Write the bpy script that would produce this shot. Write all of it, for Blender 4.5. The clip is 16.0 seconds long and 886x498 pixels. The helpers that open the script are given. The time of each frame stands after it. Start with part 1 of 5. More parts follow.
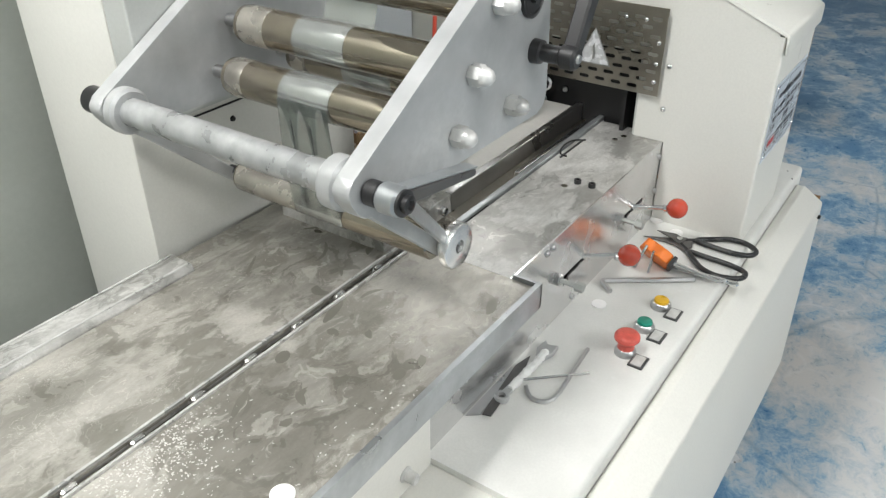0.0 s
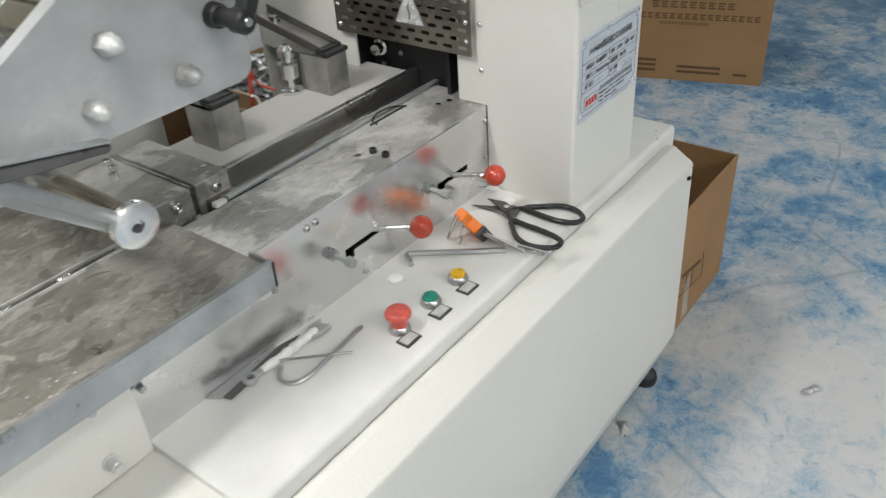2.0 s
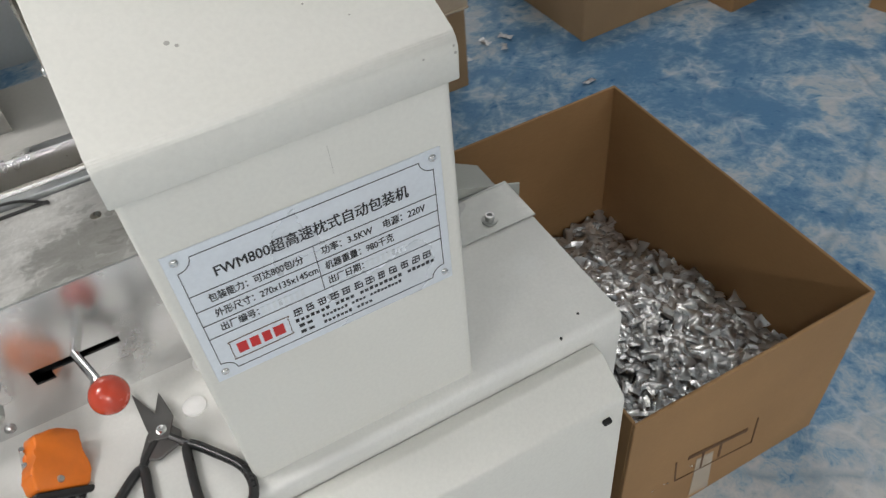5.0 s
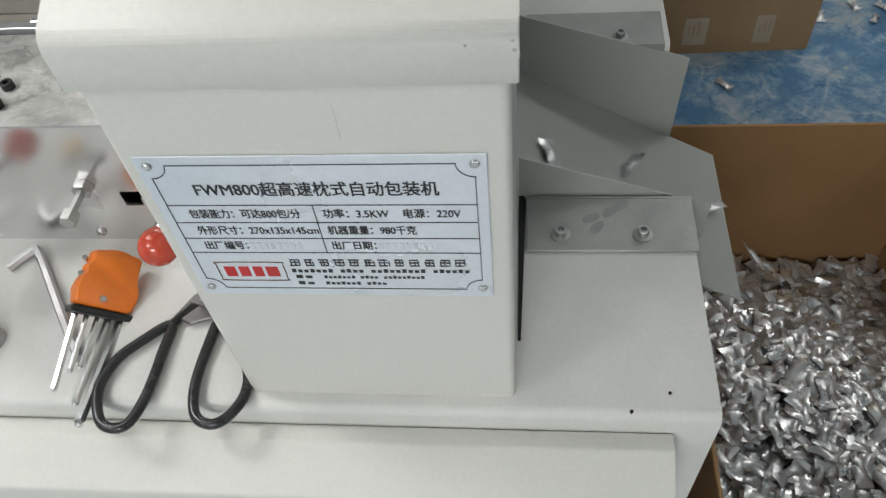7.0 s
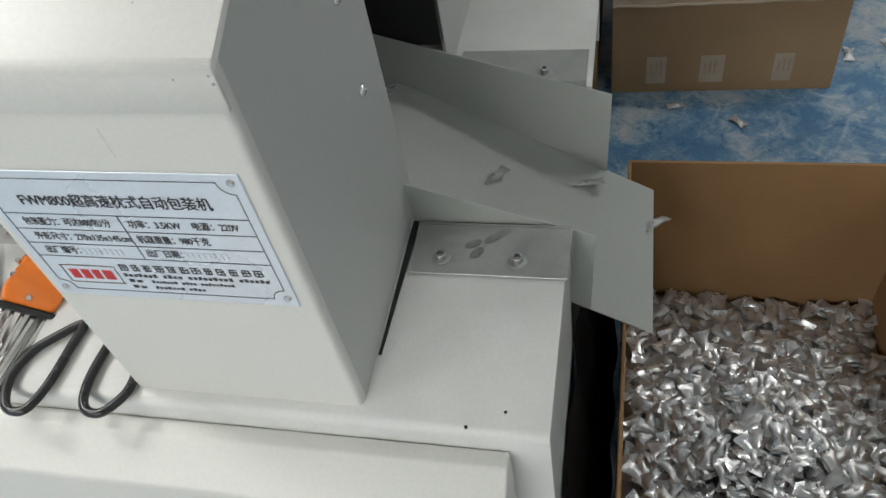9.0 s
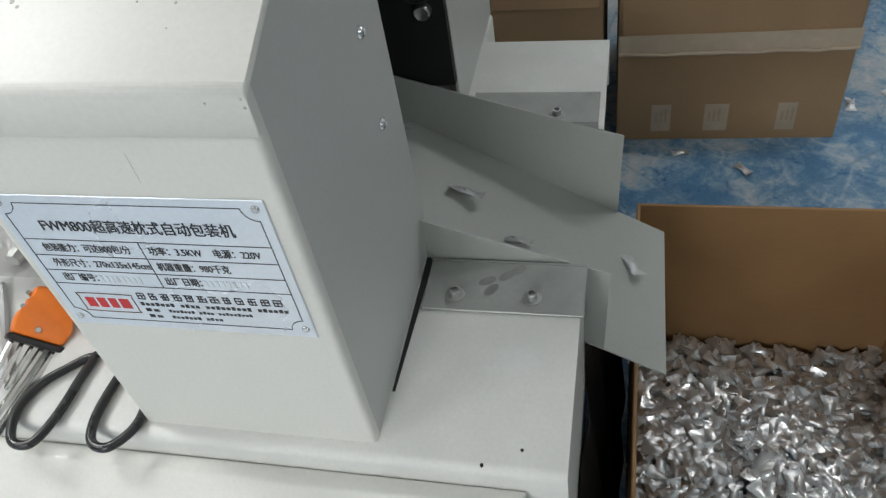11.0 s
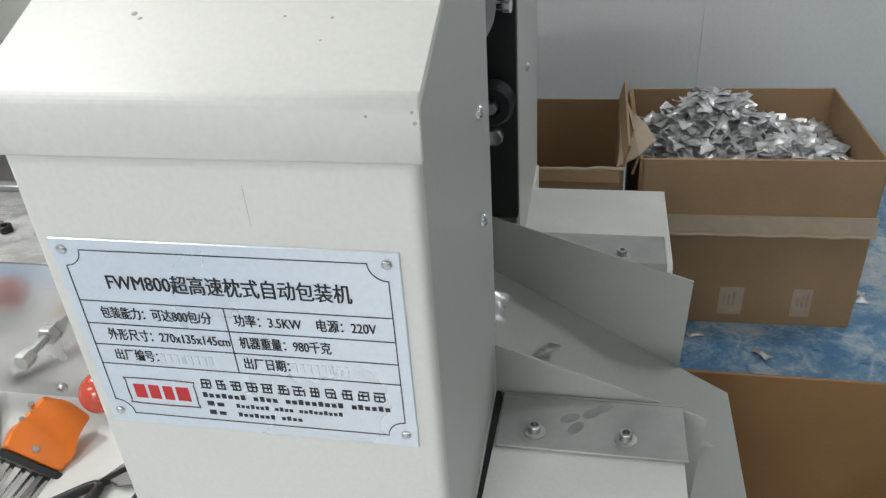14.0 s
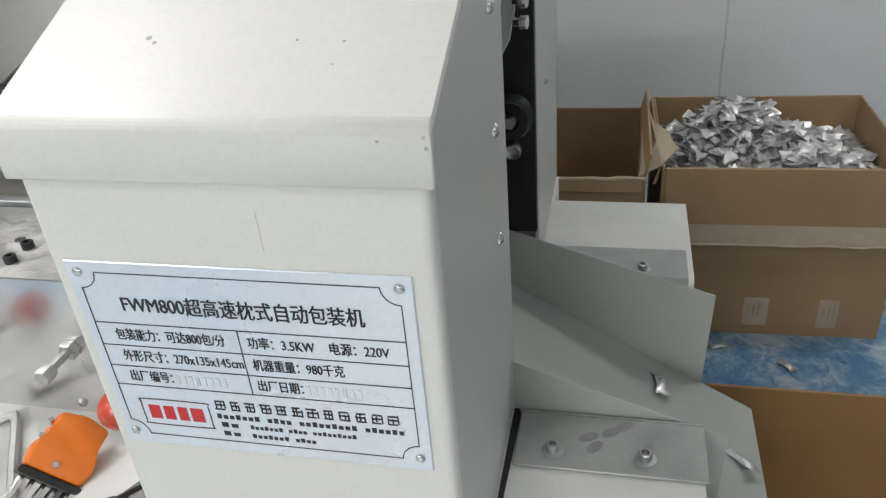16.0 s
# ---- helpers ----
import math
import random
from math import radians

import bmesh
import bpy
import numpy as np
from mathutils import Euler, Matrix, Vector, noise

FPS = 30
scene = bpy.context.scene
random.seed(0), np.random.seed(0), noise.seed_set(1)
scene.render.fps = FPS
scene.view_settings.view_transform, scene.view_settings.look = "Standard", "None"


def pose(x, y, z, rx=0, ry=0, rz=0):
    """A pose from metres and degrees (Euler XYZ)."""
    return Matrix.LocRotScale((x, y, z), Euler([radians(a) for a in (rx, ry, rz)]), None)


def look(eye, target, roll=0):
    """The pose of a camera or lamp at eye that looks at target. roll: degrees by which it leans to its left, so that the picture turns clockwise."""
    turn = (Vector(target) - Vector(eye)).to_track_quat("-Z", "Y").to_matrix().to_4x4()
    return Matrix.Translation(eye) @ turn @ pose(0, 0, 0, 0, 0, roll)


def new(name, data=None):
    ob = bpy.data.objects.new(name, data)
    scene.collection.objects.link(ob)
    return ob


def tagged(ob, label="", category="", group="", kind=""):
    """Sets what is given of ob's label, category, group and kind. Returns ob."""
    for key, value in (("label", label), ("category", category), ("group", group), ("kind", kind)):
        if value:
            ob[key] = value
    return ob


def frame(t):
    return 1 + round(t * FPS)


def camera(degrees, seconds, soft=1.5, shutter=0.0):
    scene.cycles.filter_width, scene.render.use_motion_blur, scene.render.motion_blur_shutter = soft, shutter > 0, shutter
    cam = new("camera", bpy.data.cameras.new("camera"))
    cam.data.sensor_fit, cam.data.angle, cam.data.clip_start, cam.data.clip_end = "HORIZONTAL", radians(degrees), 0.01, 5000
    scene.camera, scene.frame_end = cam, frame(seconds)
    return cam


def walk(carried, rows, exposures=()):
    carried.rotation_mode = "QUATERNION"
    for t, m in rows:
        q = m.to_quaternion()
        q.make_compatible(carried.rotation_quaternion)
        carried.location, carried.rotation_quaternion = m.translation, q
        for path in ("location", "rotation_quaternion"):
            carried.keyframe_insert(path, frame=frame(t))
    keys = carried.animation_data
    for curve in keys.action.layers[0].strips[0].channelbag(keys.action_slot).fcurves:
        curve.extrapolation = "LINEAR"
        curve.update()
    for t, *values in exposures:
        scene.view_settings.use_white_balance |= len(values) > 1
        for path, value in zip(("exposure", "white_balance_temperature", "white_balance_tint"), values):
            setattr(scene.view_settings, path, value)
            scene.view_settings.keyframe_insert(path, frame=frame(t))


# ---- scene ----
cam = camera(58.9, 16.0, soft=1.3, shutter=0.3)

PATH = [
    (0, (-1.452, -0.273, 1.547), (-0.05, 0.696, 0.499), -0.1),
    (0.5, (-1.445, -0.278, 1.542), (-0.038, 0.672, 0.485), -0.5),
    (1, (-1.434, -0.305, 1.545), (-0.04, 0.664, 0.488), -1.5),
    (1.5, (-1.309, -0.493, 1.53), (0.02, 0.545, 0.455), -2.9),
    (2, (-1.151, -0.601, 1.511), (0.141, 0.446, 0.4), -4.0),
    (2.5, (-0.948, -0.568, 1.49), (0.32, 0.443, 0.32), -3.2),
    (3, (-0.758, -0.53, 1.488), (0.44, 0.479, 0.245), -3.8),
    (3.5, (-0.553, -0.537, 1.484), (0.488, 0.606, 0.214), -5.9),
    (4, (-0.352, -0.546, 1.489), (0.551, 0.676, 0.189), -7.0),
    (4.2, (-0.266, -0.505, 1.476), (0.613, 0.706, 0.149), -6.8),
    (6.3, (0.207, -0.389, 1.432), (0.115, 0.857, -0.13), -8.0),
    (6.5, (0.208, -0.362, 1.418), (0.09, 0.873, -0.151), -7.8),
    (7, (0.239, -0.335, 1.405), (0.037, 0.87, -0.178), -7.4),
    (7.5, (0.327, -0.359, 1.404), (-0.009, 0.814, -0.181), -8.3),
    (8, (0.398, -0.383, 1.396), (-0.066, 0.773, -0.169), -11.1),
    (8.5, (0.44, -0.367, 1.411), (-0.031, 0.822, -0.126), -12.1),
    (9, (0.476, -0.349, 1.414), (0.033, 0.889, -0.093), -12.8),
    (9.2, (0.481, -0.345, 1.414), (0.054, 0.905, -0.088), -12.8),
    (11.3, (0.445, -0.37, 1.4), (-0.008, 1.006, 0.02), -10.3),
    (11.5, (0.428, -0.38, 1.385), (-0.039, 1.03, 0.045), -9.1),
    (12, (0.358, -0.385, 1.337), (-0.098, 1.097, 0.075), -5.8),
    (12.5, (0.32, -0.365, 1.31), (-0.064, 1.194, 0.118), -3.9),
    (13, (0.32, -0.362, 1.302), (-0.021, 1.263, 0.186), -3.7),
    (13.5, (0.326, -0.367, 1.294), (-0.022, 1.289, 0.226), -3.9),
    (14, (0.325, -0.369, 1.296), (-0.045, 1.297, 0.254), -4.1),
    (14.5, (0.321, -0.371, 1.3), (-0.065, 1.301, 0.271), -4.1),
    (15, (0.319, -0.369, 1.297), (-0.077, 1.301, 0.271), -4.1),
    (15.5, (0.319, -0.366, 1.3), (-0.084, 1.301, 0.271), -4.3),
    (16, (0.329, -0.359, 1.302), (-0.098, 1.305, 0.277), -5.1),
]
walk(cam, [(t, look(eye, target, roll)) for t, eye, target, roll in PATH], exposures=[(0.0, 0.34, 6400, 10), (2.0, 0.2, 6450, 11), (3.0, 0.1, 6500, 12), (4.0, 0.1, 6500, 13), (7.0, 0.12, 6400, 10), (9.0, 0.24, 6400, 10), (11.5, 0.27, 6250, 10), (12.5, 0.33, 6270, 10), (13.0, 0.42, 6290, 11), (14.0, 0.42, 6320, 11), (16.0, 0.45, 6400, 12)])

# ---- world, lamps, exposure ----
world = bpy.data.worlds.new("world")
scene.world = world
world.use_nodes = True
world.node_tree.nodes["Background"].inputs[0].default_value = (0.75, 0.82, 0.9, 1)
world.node_tree.nodes["Background"].inputs[1].default_value = 0.3
scene.view_settings.exposure = 0.0
LAMPS = [(-1.75, -1.25, 11), (-1.75, 0.55, 38), (-0.5, -3.3, 64), (3.0, -1.9, 10.5), (1.9, 1.75, 8)]
CEILING = 2.9
for lx, ly, watts in LAMPS:
    lamp = bpy.data.lights.new("ceiling_lamp_light", "AREA")
    lamp.shape, lamp.size, lamp.size_y = "RECTANGLE", 1.2, 0.3
    lamp.energy, lamp.color = watts, (1.0, 0.982, 0.943)
    ob = new("ceiling_lamp_light", lamp)
    ob.matrix_world = pose(lx, ly, CEILING - 0.075)


# ---- materials ----
def nodes_of(name):
    m = bpy.data.materials.new(name)
    m.use_nodes = True
    nt = m.node_tree
    return m, nt, nt.nodes["Principled BSDF"]


def ramp(nt, src, stops):
    r = nt.nodes.new("ShaderNodeValToRGB")
    els = r.color_ramp.elements
    while len(els) < len(stops):
        els.new(0.5)
    for e, (p, c) in zip(els, stops):
        e.position = p
        e.color = (*c, 1) if len(c) == 3 else c
    nt.links.new(src, r.inputs[0])
    return r.outputs[0]


def noise_at(nt, scale, detail=5, rough=0.55, stretch=(1, 1, 1), distort=0.0, turn=(0, 0, 0)):
    tc = nt.nodes.new("ShaderNodeTexCoord")
    mp = nt.nodes.new("ShaderNodeMapping")
    mp.inputs["Scale"].default_value = stretch
    mp.inputs["Rotation"].default_value = turn
    n = nt.nodes.new("ShaderNodeTexNoise")
    n.inputs["Scale"].default_value, n.inputs["Detail"].default_value = scale, detail
    n.inputs["Roughness"].default_value, n.inputs["Distortion"].default_value = rough, distort
    nt.links.new(tc.outputs["Object"], mp.inputs[0])
    nt.links.new(mp.outputs[0], n.inputs["Vector"])
    return n.outputs["Fac"]


def mixed(nt, fac, a, b):
    m = nt.nodes.new("ShaderNodeMix")
    m.data_type = "RGBA"
    if isinstance(fac, float):
        m.inputs[0].default_value = fac
    else:
        nt.links.new(fac, m.inputs[0])
    for k, v in ((6, a), (7, b)):
        if isinstance(v, tuple):
            m.inputs[k].default_value = (*v, 1)
        else:
            nt.links.new(v, m.inputs[k])
    return m.outputs[2]


def bump(nt, bsdf, src, strength, dist=0.002):
    b = nt.nodes.new("ShaderNodeBump")
    b.inputs["Strength"].default_value, b.inputs["Distance"].default_value = strength, dist
    nt.links.new(src, b.inputs["Height"])
    nt.links.new(b.outputs[0], bsdf.inputs["Normal"])


def grey(v):
    return (v, v, v)


def surface(name, c, rough=0.5, metal=0.0, vary=0.12, big=3.0, small=60.0, relief=0.08, dirt=None, coat=0.0, shine=0.5):
    """A plain material with broad and fine variation of tone and gloss."""
    m, nt, b = nodes_of(name)
    broad, fine = noise_at(nt, big), noise_at(nt, small, 3)
    dark = tuple(v * (1 - vary) for v in c)
    light = tuple(min(1, v * (1 + vary * 0.5)) for v in c)
    col = mixed(nt, ramp(nt, broad, [(0.3, grey(0)), (0.7, grey(1))]), dark, light)
    fin = mixed(nt, ramp(nt, fine, [(0.35, grey(0)), (0.7, grey(0.35))]), col, tuple(v * 0.85 for v in c))
    if dirt:
        spots = ramp(nt, noise_at(nt, 9, 6, 0.7), [(0.58, grey(0)), (0.72, grey(0.6))])
        fin = mixed(nt, spots, fin, dirt)
    nt.links.new(fin, b.inputs["Base Color"])
    rr = ramp(nt, broad, [(0.3, grey(max(0.02, rough - 0.08))), (0.7, grey(min(1, rough + 0.1)))])
    nt.links.new(rr, b.inputs["Roughness"])
    b.inputs["Metallic"].default_value = metal
    b.inputs["Coat Weight"].default_value = coat
    b.inputs["Specular IOR Level"].default_value = shine
    b.inputs["Coat Roughness"].default_value = 0.15
    if relief:
        bump(nt, b, fine, relief)
    return m


def summed(nt, last, *more):
    for src, k in more:
        add = nt.nodes.new("ShaderNodeMath")
        add.operation = "MULTIPLY_ADD"
        nt.links.new(src, add.inputs[0])
        add.inputs[1].default_value = k
        nt.links.new(last, add.inputs[2])
        last = add.outputs[0]
    return last


def warped(nt, scale, amount, stretch=(1, 1, 1), turn=(0, 0, 0)):
    """Object coordinates pushed about by a soft noise, so that what is drawn on them flows."""
    tc = nt.nodes.new("ShaderNodeTexCoord")
    mp = nt.nodes.new("ShaderNodeMapping")
    mp.inputs["Scale"].default_value, mp.inputs["Rotation"].default_value = stretch, turn
    mp.inputs["Location"].default_value = (0.37, 0.21, 0)
    n = nt.nodes.new("ShaderNodeTexNoise")
    n.inputs["Scale"].default_value, n.inputs["Detail"].default_value = scale, 4
    push = nt.nodes.new("ShaderNodeVectorMath")
    push.operation = "MULTIPLY_ADD"
    push.inputs[1].default_value = (amount, amount, amount)
    nt.links.new(tc.outputs["Object"], mp.inputs[0])
    nt.links.new(mp.outputs[0], n.inputs["Vector"])
    nt.links.new(n.outputs["Color"], push.inputs[0])
    nt.links.new(mp.outputs[0], push.inputs[2])
    return push.outputs[0]


def noise_on(nt, vector, scale, detail=5, rough=0.55, distort=0.0):
    n = nt.nodes.new("ShaderNodeTexNoise")
    n.inputs["Scale"].default_value, n.inputs["Detail"].default_value = scale, detail
    n.inputs["Roughness"].default_value, n.inputs["Distortion"].default_value = rough, distort
    nt.links.new(vector, n.inputs["Vector"])
    return n.outputs["Fac"]


def dusty_steel(name, wiped, dust, cover, scale, rough=0.3, metal=0.4):
    """Steel under a cloudy film of powder, rubbed thin in brush strokes, wiped through in places, with fine bright
    squiggles painted as wet glints.
    """
    m, nt, b = nodes_of(name)
    flow = warped(nt, 3.2, 0.22, (1.0, 1.5, 1), (0, 0, 0.5))
    curl = warped(nt, 11.0, 0.12, (1.0, 1.3, 1), (0, 0, -0.6))
    cloud = noise_on(nt, flow, scale * 0.5, 8, 0.6)
    strokes = noise_on(nt, flow, scale * 1.25, 9, 0.6, 0.4)
    brush = noise_at(nt, scale * 3.0, 8, 0.7, (1.0, 2.8, 1), 0.8, (0, 0, 0.75))
    patches = noise_on(nt, curl, scale * 0.95, 8, 0.62, 0.5)
    where = noise_at(nt, 2.6, 3, 0.5)
    fine = noise_at(nt, 260, 3, 0.65)
    half = nt.nodes.new("ShaderNodeMath")
    half.operation = "MULTIPLY"
    half.inputs[1].default_value = 0.46
    nt.links.new(summed(nt, cloud, (strokes, 0.6), (brush, 0.55)), half.inputs[0])
    film = ramp(nt, half.outputs[0], [(cover - 0.07, grey(0)), (cover - 0.015, grey(0.3)), (cover + 0.02, grey(0.65)), (cover + 0.08, grey(1))])
    pale = tuple(min(0.8, v * 1.22) for v in dust)
    body = mixed(nt, film, tuple((p + q) * 0.5 for p, q in zip(wiped, dust)), pale)
    rubbed = summed(nt, patches, (where, 0.75), (brush, 0.16))
    wipe = ramp(nt, rubbed, [(cover + 0.375, grey(0.66)), (cover + 0.405, grey(0.52)), (cover + 0.42, grey(0.18)), (cover + 0.48, grey(0))])
    body = mixed(nt, wipe, body, wiped)
    body = mixed(nt, ramp(nt, fine, [(0.40, grey(0)), (0.72, grey(0.3))]), body, tuple(v * 0.68 for v in dust))
    dabs = noise_on(nt, curl, scale * 2.6, 6, 0.58, 0.9)
    zone = ramp(nt, summed(nt, cloud, (where, 0.5)), [(0.66, grey(0.85)), (0.80, grey(0.15))])
    dab = mixed(nt, zone, grey(0), ramp(nt, dabs, [(0.395, grey(0.75)), (0.42, grey(0.6)), (0.44, grey(0))]))
    body = mixed(nt, dab, body, tuple(v * 0.85 for v in wiped))
    smear = mixed(nt, zone, grey(0), ramp(nt, dabs, [(0.575, grey(0)), (0.60, grey(0.5)), (0.66, grey(0.7))]))
    body = mixed(nt, smear, body, tuple(min(0.8, v * 1.35) for v in dust))
    # wet glints drawn into the base colour as thin pale lines
    line = noise_on(nt, curl, scale * 4.0, 3, 0.5, 1.2)
    thin = ramp(nt, line, [(0.482, grey(0)), (0.496, grey(0.42)), (0.51, grey(0))])
    spread = ramp(nt, summed(nt, where, (strokes, 0.5)), [(0.70, grey(0)), (0.84, grey(1))])
    squiggle = mixed(nt, spread, grey(0), thin)
    nt.links.new(mixed(nt, squiggle, body, tuple(min(0.82, v * 1.75) for v in dust)), b.inputs["Base Color"])
    nt.links.new(ramp(nt, summed(nt, film, (wipe, -0.6)), [(0, grey(rough - 0.06)), (1, grey(rough + 0.2))]), b.inputs["Roughness"])
    b.inputs["Metallic"].default_value = metal
    bump(nt, b, summed(nt, strokes, (brush, 0.5), (squiggle, 0.25)), 0.35, 0.0016)
    return m


def painted_floor(name):
    """Crumpled blue and white resin: broad drifts of blue, mottled pale skin, angular wrinkles and long dark creases."""
    m, nt, b = nodes_of(name)
    flow = warped(nt, 1.7, 0.35)
    broken = warped(nt, 7.0, 0.10)
    a = noise_on(nt, flow, 1.3, 7, 0.56)
    c = noise_on(nt, flow, 5.2, 9, 0.64, 0.3)
    d = noise_on(nt, broken, 24, 8, 0.78, 0.4)
    grit = noise_on(nt, broken, 95, 4, 0.7, 0.6)
    # paler in front of the machine, deeper blue towards the stacked boxes
    where = nt.nodes.new("ShaderNodeTexCoord")
    split = nt.nodes.new("ShaderNodeSeparateXYZ")
    nt.links.new(where.outputs["Object"], split.inputs[0])
    along = summed(nt, split.outputs["Y"], (split.outputs["X"], 0.3), (a, 0.5))
    worn = nt.nodes.new("ShaderNodeMapRange")
    for key, value in (("From Min", -0.4), ("From Max", 1.5), ("To Min", 0.04), ("To Max", -0.11)):
        worn.inputs[key].default_value = value
    nt.links.new(along, worn.inputs["Value"])

    def crumple(scale, vector, feature="DISTANCE_TO_EDGE"):
        cells = nt.nodes.new("ShaderNodeTexVoronoi")
        cells.feature = feature
        cells.inputs["Scale"].default_value = scale
        nt.links.new(vector, cells.inputs["Vector"])
        return cells

    facets = crumple(13.0, broken, "F1").outputs["Color"]
    tone = nt.nodes.new("ShaderNodeSeparateColor")
    nt.links.new(facets, tone.inputs[0])
    last = summed(nt, a, (c, 0.85), (d, 0.8), (grit, 0.3), (tone.outputs[0], 0.1), (worn.outputs[0], 1.0))
    mr = nt.nodes.new("ShaderNodeMapRange")
    mr.inputs["From Min"].default_value, mr.inputs["From Max"].default_value = 1.17, 1.81
    nt.links.new(last, mr.inputs["Value"])
    col = ramp(nt, mr.outputs[0], FLOOR_STOPS)
    # short pale wrinkles where the skin has puckered, long creases pressed into it
    edge = crumple(7.5, broken).outputs["Distance"]
    wrinkle = ramp(nt, edge, [(0.0, grey(0.55)), (0.022, grey(0.3)), (0.06, grey(0))])
    wrinkle = mixed(nt, ramp(nt, c, [(0.44, grey(0)), (0.6, grey(0.9))]), grey(0), wrinkle)
    col = mixed(nt, wrinkle, col, (0.60, 0.62, 0.63))
    long = crumple(1.0, warped(nt, 1.2, 0.16)).outputs["Distance"]
    crease = ramp(nt, long, [(0.0, grey(0.6)), (0.003, grey(0.35)), (0.008, grey(0))])
    crease = mixed(nt, ramp(nt, d, [(0.38, grey(0.15)), (0.55, grey(1))]), grey(0), crease)
    col = mixed(nt, crease, col, (0.10, 0.20, 0.30))
    nt.links.new(col, b.inputs["Base Color"])
    nt.links.new(ramp(nt, d, [(0.3, grey(0.22)), (0.7, grey(0.46))]), b.inputs["Roughness"])
    bump(nt, b, summed(nt, last, (tone.outputs[1], 0.35), (wrinkle, 0.5), (crease, -0.6)), 0.35, 0.004)
    return m


def cardboard(name, c):
    m, nt, b = nodes_of(name)
    fibre = noise_at(nt, 70, 5, 0.7, (1, 1, 4))
    broad = noise_at(nt, 4, 6)
    flute = noise_at(nt, 120, 1, 0.5, (1, 1, 0.02))
    col = mixed(nt, ramp(nt, broad, [(0.3, grey(0)), (0.75, grey(1))]), tuple(v * 0.86 for v in c), tuple(v * 1.1 for v in c))
    col = mixed(nt, ramp(nt, fibre, [(0.4, grey(0)), (0.8, grey(0.5))]), col, tuple(v * 0.75 for v in c))
    nt.links.new(col, b.inputs["Base Color"])
    b.inputs["Roughness"].default_value = 0.75
    bump(nt, b, flute, 0.12, 0.001)
    return m


def foil(name, tint=1.0, rough=0.27, metal=1.0):
    """Crinkled laminated foil, each sachet of its own tone and gloss."""
    m, nt, b = nodes_of(name)
    cr, fold = noise_at(nt, 150, 3, 0.6), noise_at(nt, 45, 2, 0.5)
    geo = nt.nodes.new("ShaderNodeNewGeometry")
    isl = geo.outputs["Random Per Island"]
    col = ramp(nt, isl, [(0.0, (0.44 * tint, 0.44 * tint, 0.44 * tint)), (0.45, (0.62 * tint, 0.625 * tint, 0.63 * tint)), (0.8, (0.75 * tint, 0.76 * tint, 0.77 * tint)), (1.0, (0.86 * tint, 0.855 * tint, 0.83 * tint))])
    nt.links.new(col, b.inputs["Base Color"])
    b.inputs["Metallic"].default_value = metal
    nt.links.new(ramp(nt, fold, [(0.3, grey(rough - 0.07)), (0.7, grey(rough + 0.12))]), b.inputs["Roughness"])
    bump(nt, b, summed(nt, cr, (fold, 1.0)), 0.16, 0.002)
    return m


FLOOR_STOPS = [(0.12, (0.075, 0.195, 0.35)), (0.31, (0.155, 0.285, 0.425)), (0.43, (0.275, 0.38, 0.475)), (0.54, (0.37, 0.43, 0.475)), (0.80, (0.52, 0.525, 0.52))]
PAINT = surface("cream_paint", (0.70, 0.695, 0.65), 0.44, 0, 0.06, 1.6, 240, 0.03, shine=0.36)
SHELF_PAINT = surface("smeared_cream_paint", (0.70, 0.70, 0.67), 0.46, 0, 0.13, 7, 240, 0.06, (0.76, 0.765, 0.75), shine=0.36)
BLADE = surface("dark_blade_steel", (0.16, 0.155, 0.15), 0.34, 0.8, 0.2, 12, 120, 0.05)
CRUMB = surface("powder_crumbs", (0.60, 0.59, 0.55), 0.3, 0, 0.1, 40, 200, 0.05)
PAINT_GREY = surface("light_grey_paint", (0.60, 0.61, 0.595), 0.42, 0, 0.10, 6, 200, 0.05, (0.48, 0.48, 0.46))
CHUTE_PAINT = surface("greenish_grey_paint", (0.405, 0.42, 0.39), 0.42, 0, 0.06, 3, 200, 0.03)
# darker than the cream paint: shade on the outlet side is put into the colour
COVER_SHADED = surface("shaded_cover_paint", (0.49, 0.505, 0.485), 0.4, 0, 0.06, 2, 240, 0.03)
BED_STEEL = dusty_steel("powdered_steel_bed", (0.22, 0.215, 0.195), (0.57, 0.565, 0.545), 0.50, 7.5, 0.36)
PAN_STEEL = dusty_steel("powdered_steel_pan", (0.165, 0.155, 0.13), (0.39, 0.375, 0.34), 0.50, 7.0, 0.36, 0.4)
LUG = surface("bright_worn_lug", (0.62, 0.61, 0.59), 0.22, 0.9, 0.3, 40, 160, 0.05)
BRACKET = surface("smeared_zinc_sheet", (0.42, 0.43, 0.41), 0.42, 0.45, 0.25, 14, 140, 0.05, (0.52, 0.53, 0.51))
RIM_STEEL = surface("smudged_rim_steel", (0.42, 0.44, 0.45), 0.34, 0.7, 0.3, 16, 120, 0.04, (0.56, 0.57, 0.57))
HOLDER_STEEL = surface("grimy_folded_steel", (0.5, 0.49, 0.46), 0.36, 0.8, 0.45, 13, 90, 0.06, (0.2, 0.19, 0.17))
POWDERED = surface("powdered_zinc", (0.60, 0.60, 0.585), 0.3, 0.3, 0.4, 26, 120, 0.08, (0.40, 0.40, 0.385))
SHAFT = surface("scuffed_grey_shaft", (0.46, 0.47, 0.47), 0.3, 0.45, 0.5, 24, 120, 0.06, (0.66, 0.665, 0.66))
WRAP = surface("crumpled_white_tape", (0.78, 0.79, 0.77), 0.3, 0, 0.12, 60, 160, 0.6)
FROST = surface("powdered_roller_end", (0.47, 0.445, 0.395), 0.24, 0.7, 0.4, 22, 90, 0.05, (0.36, 0.33, 0.28))
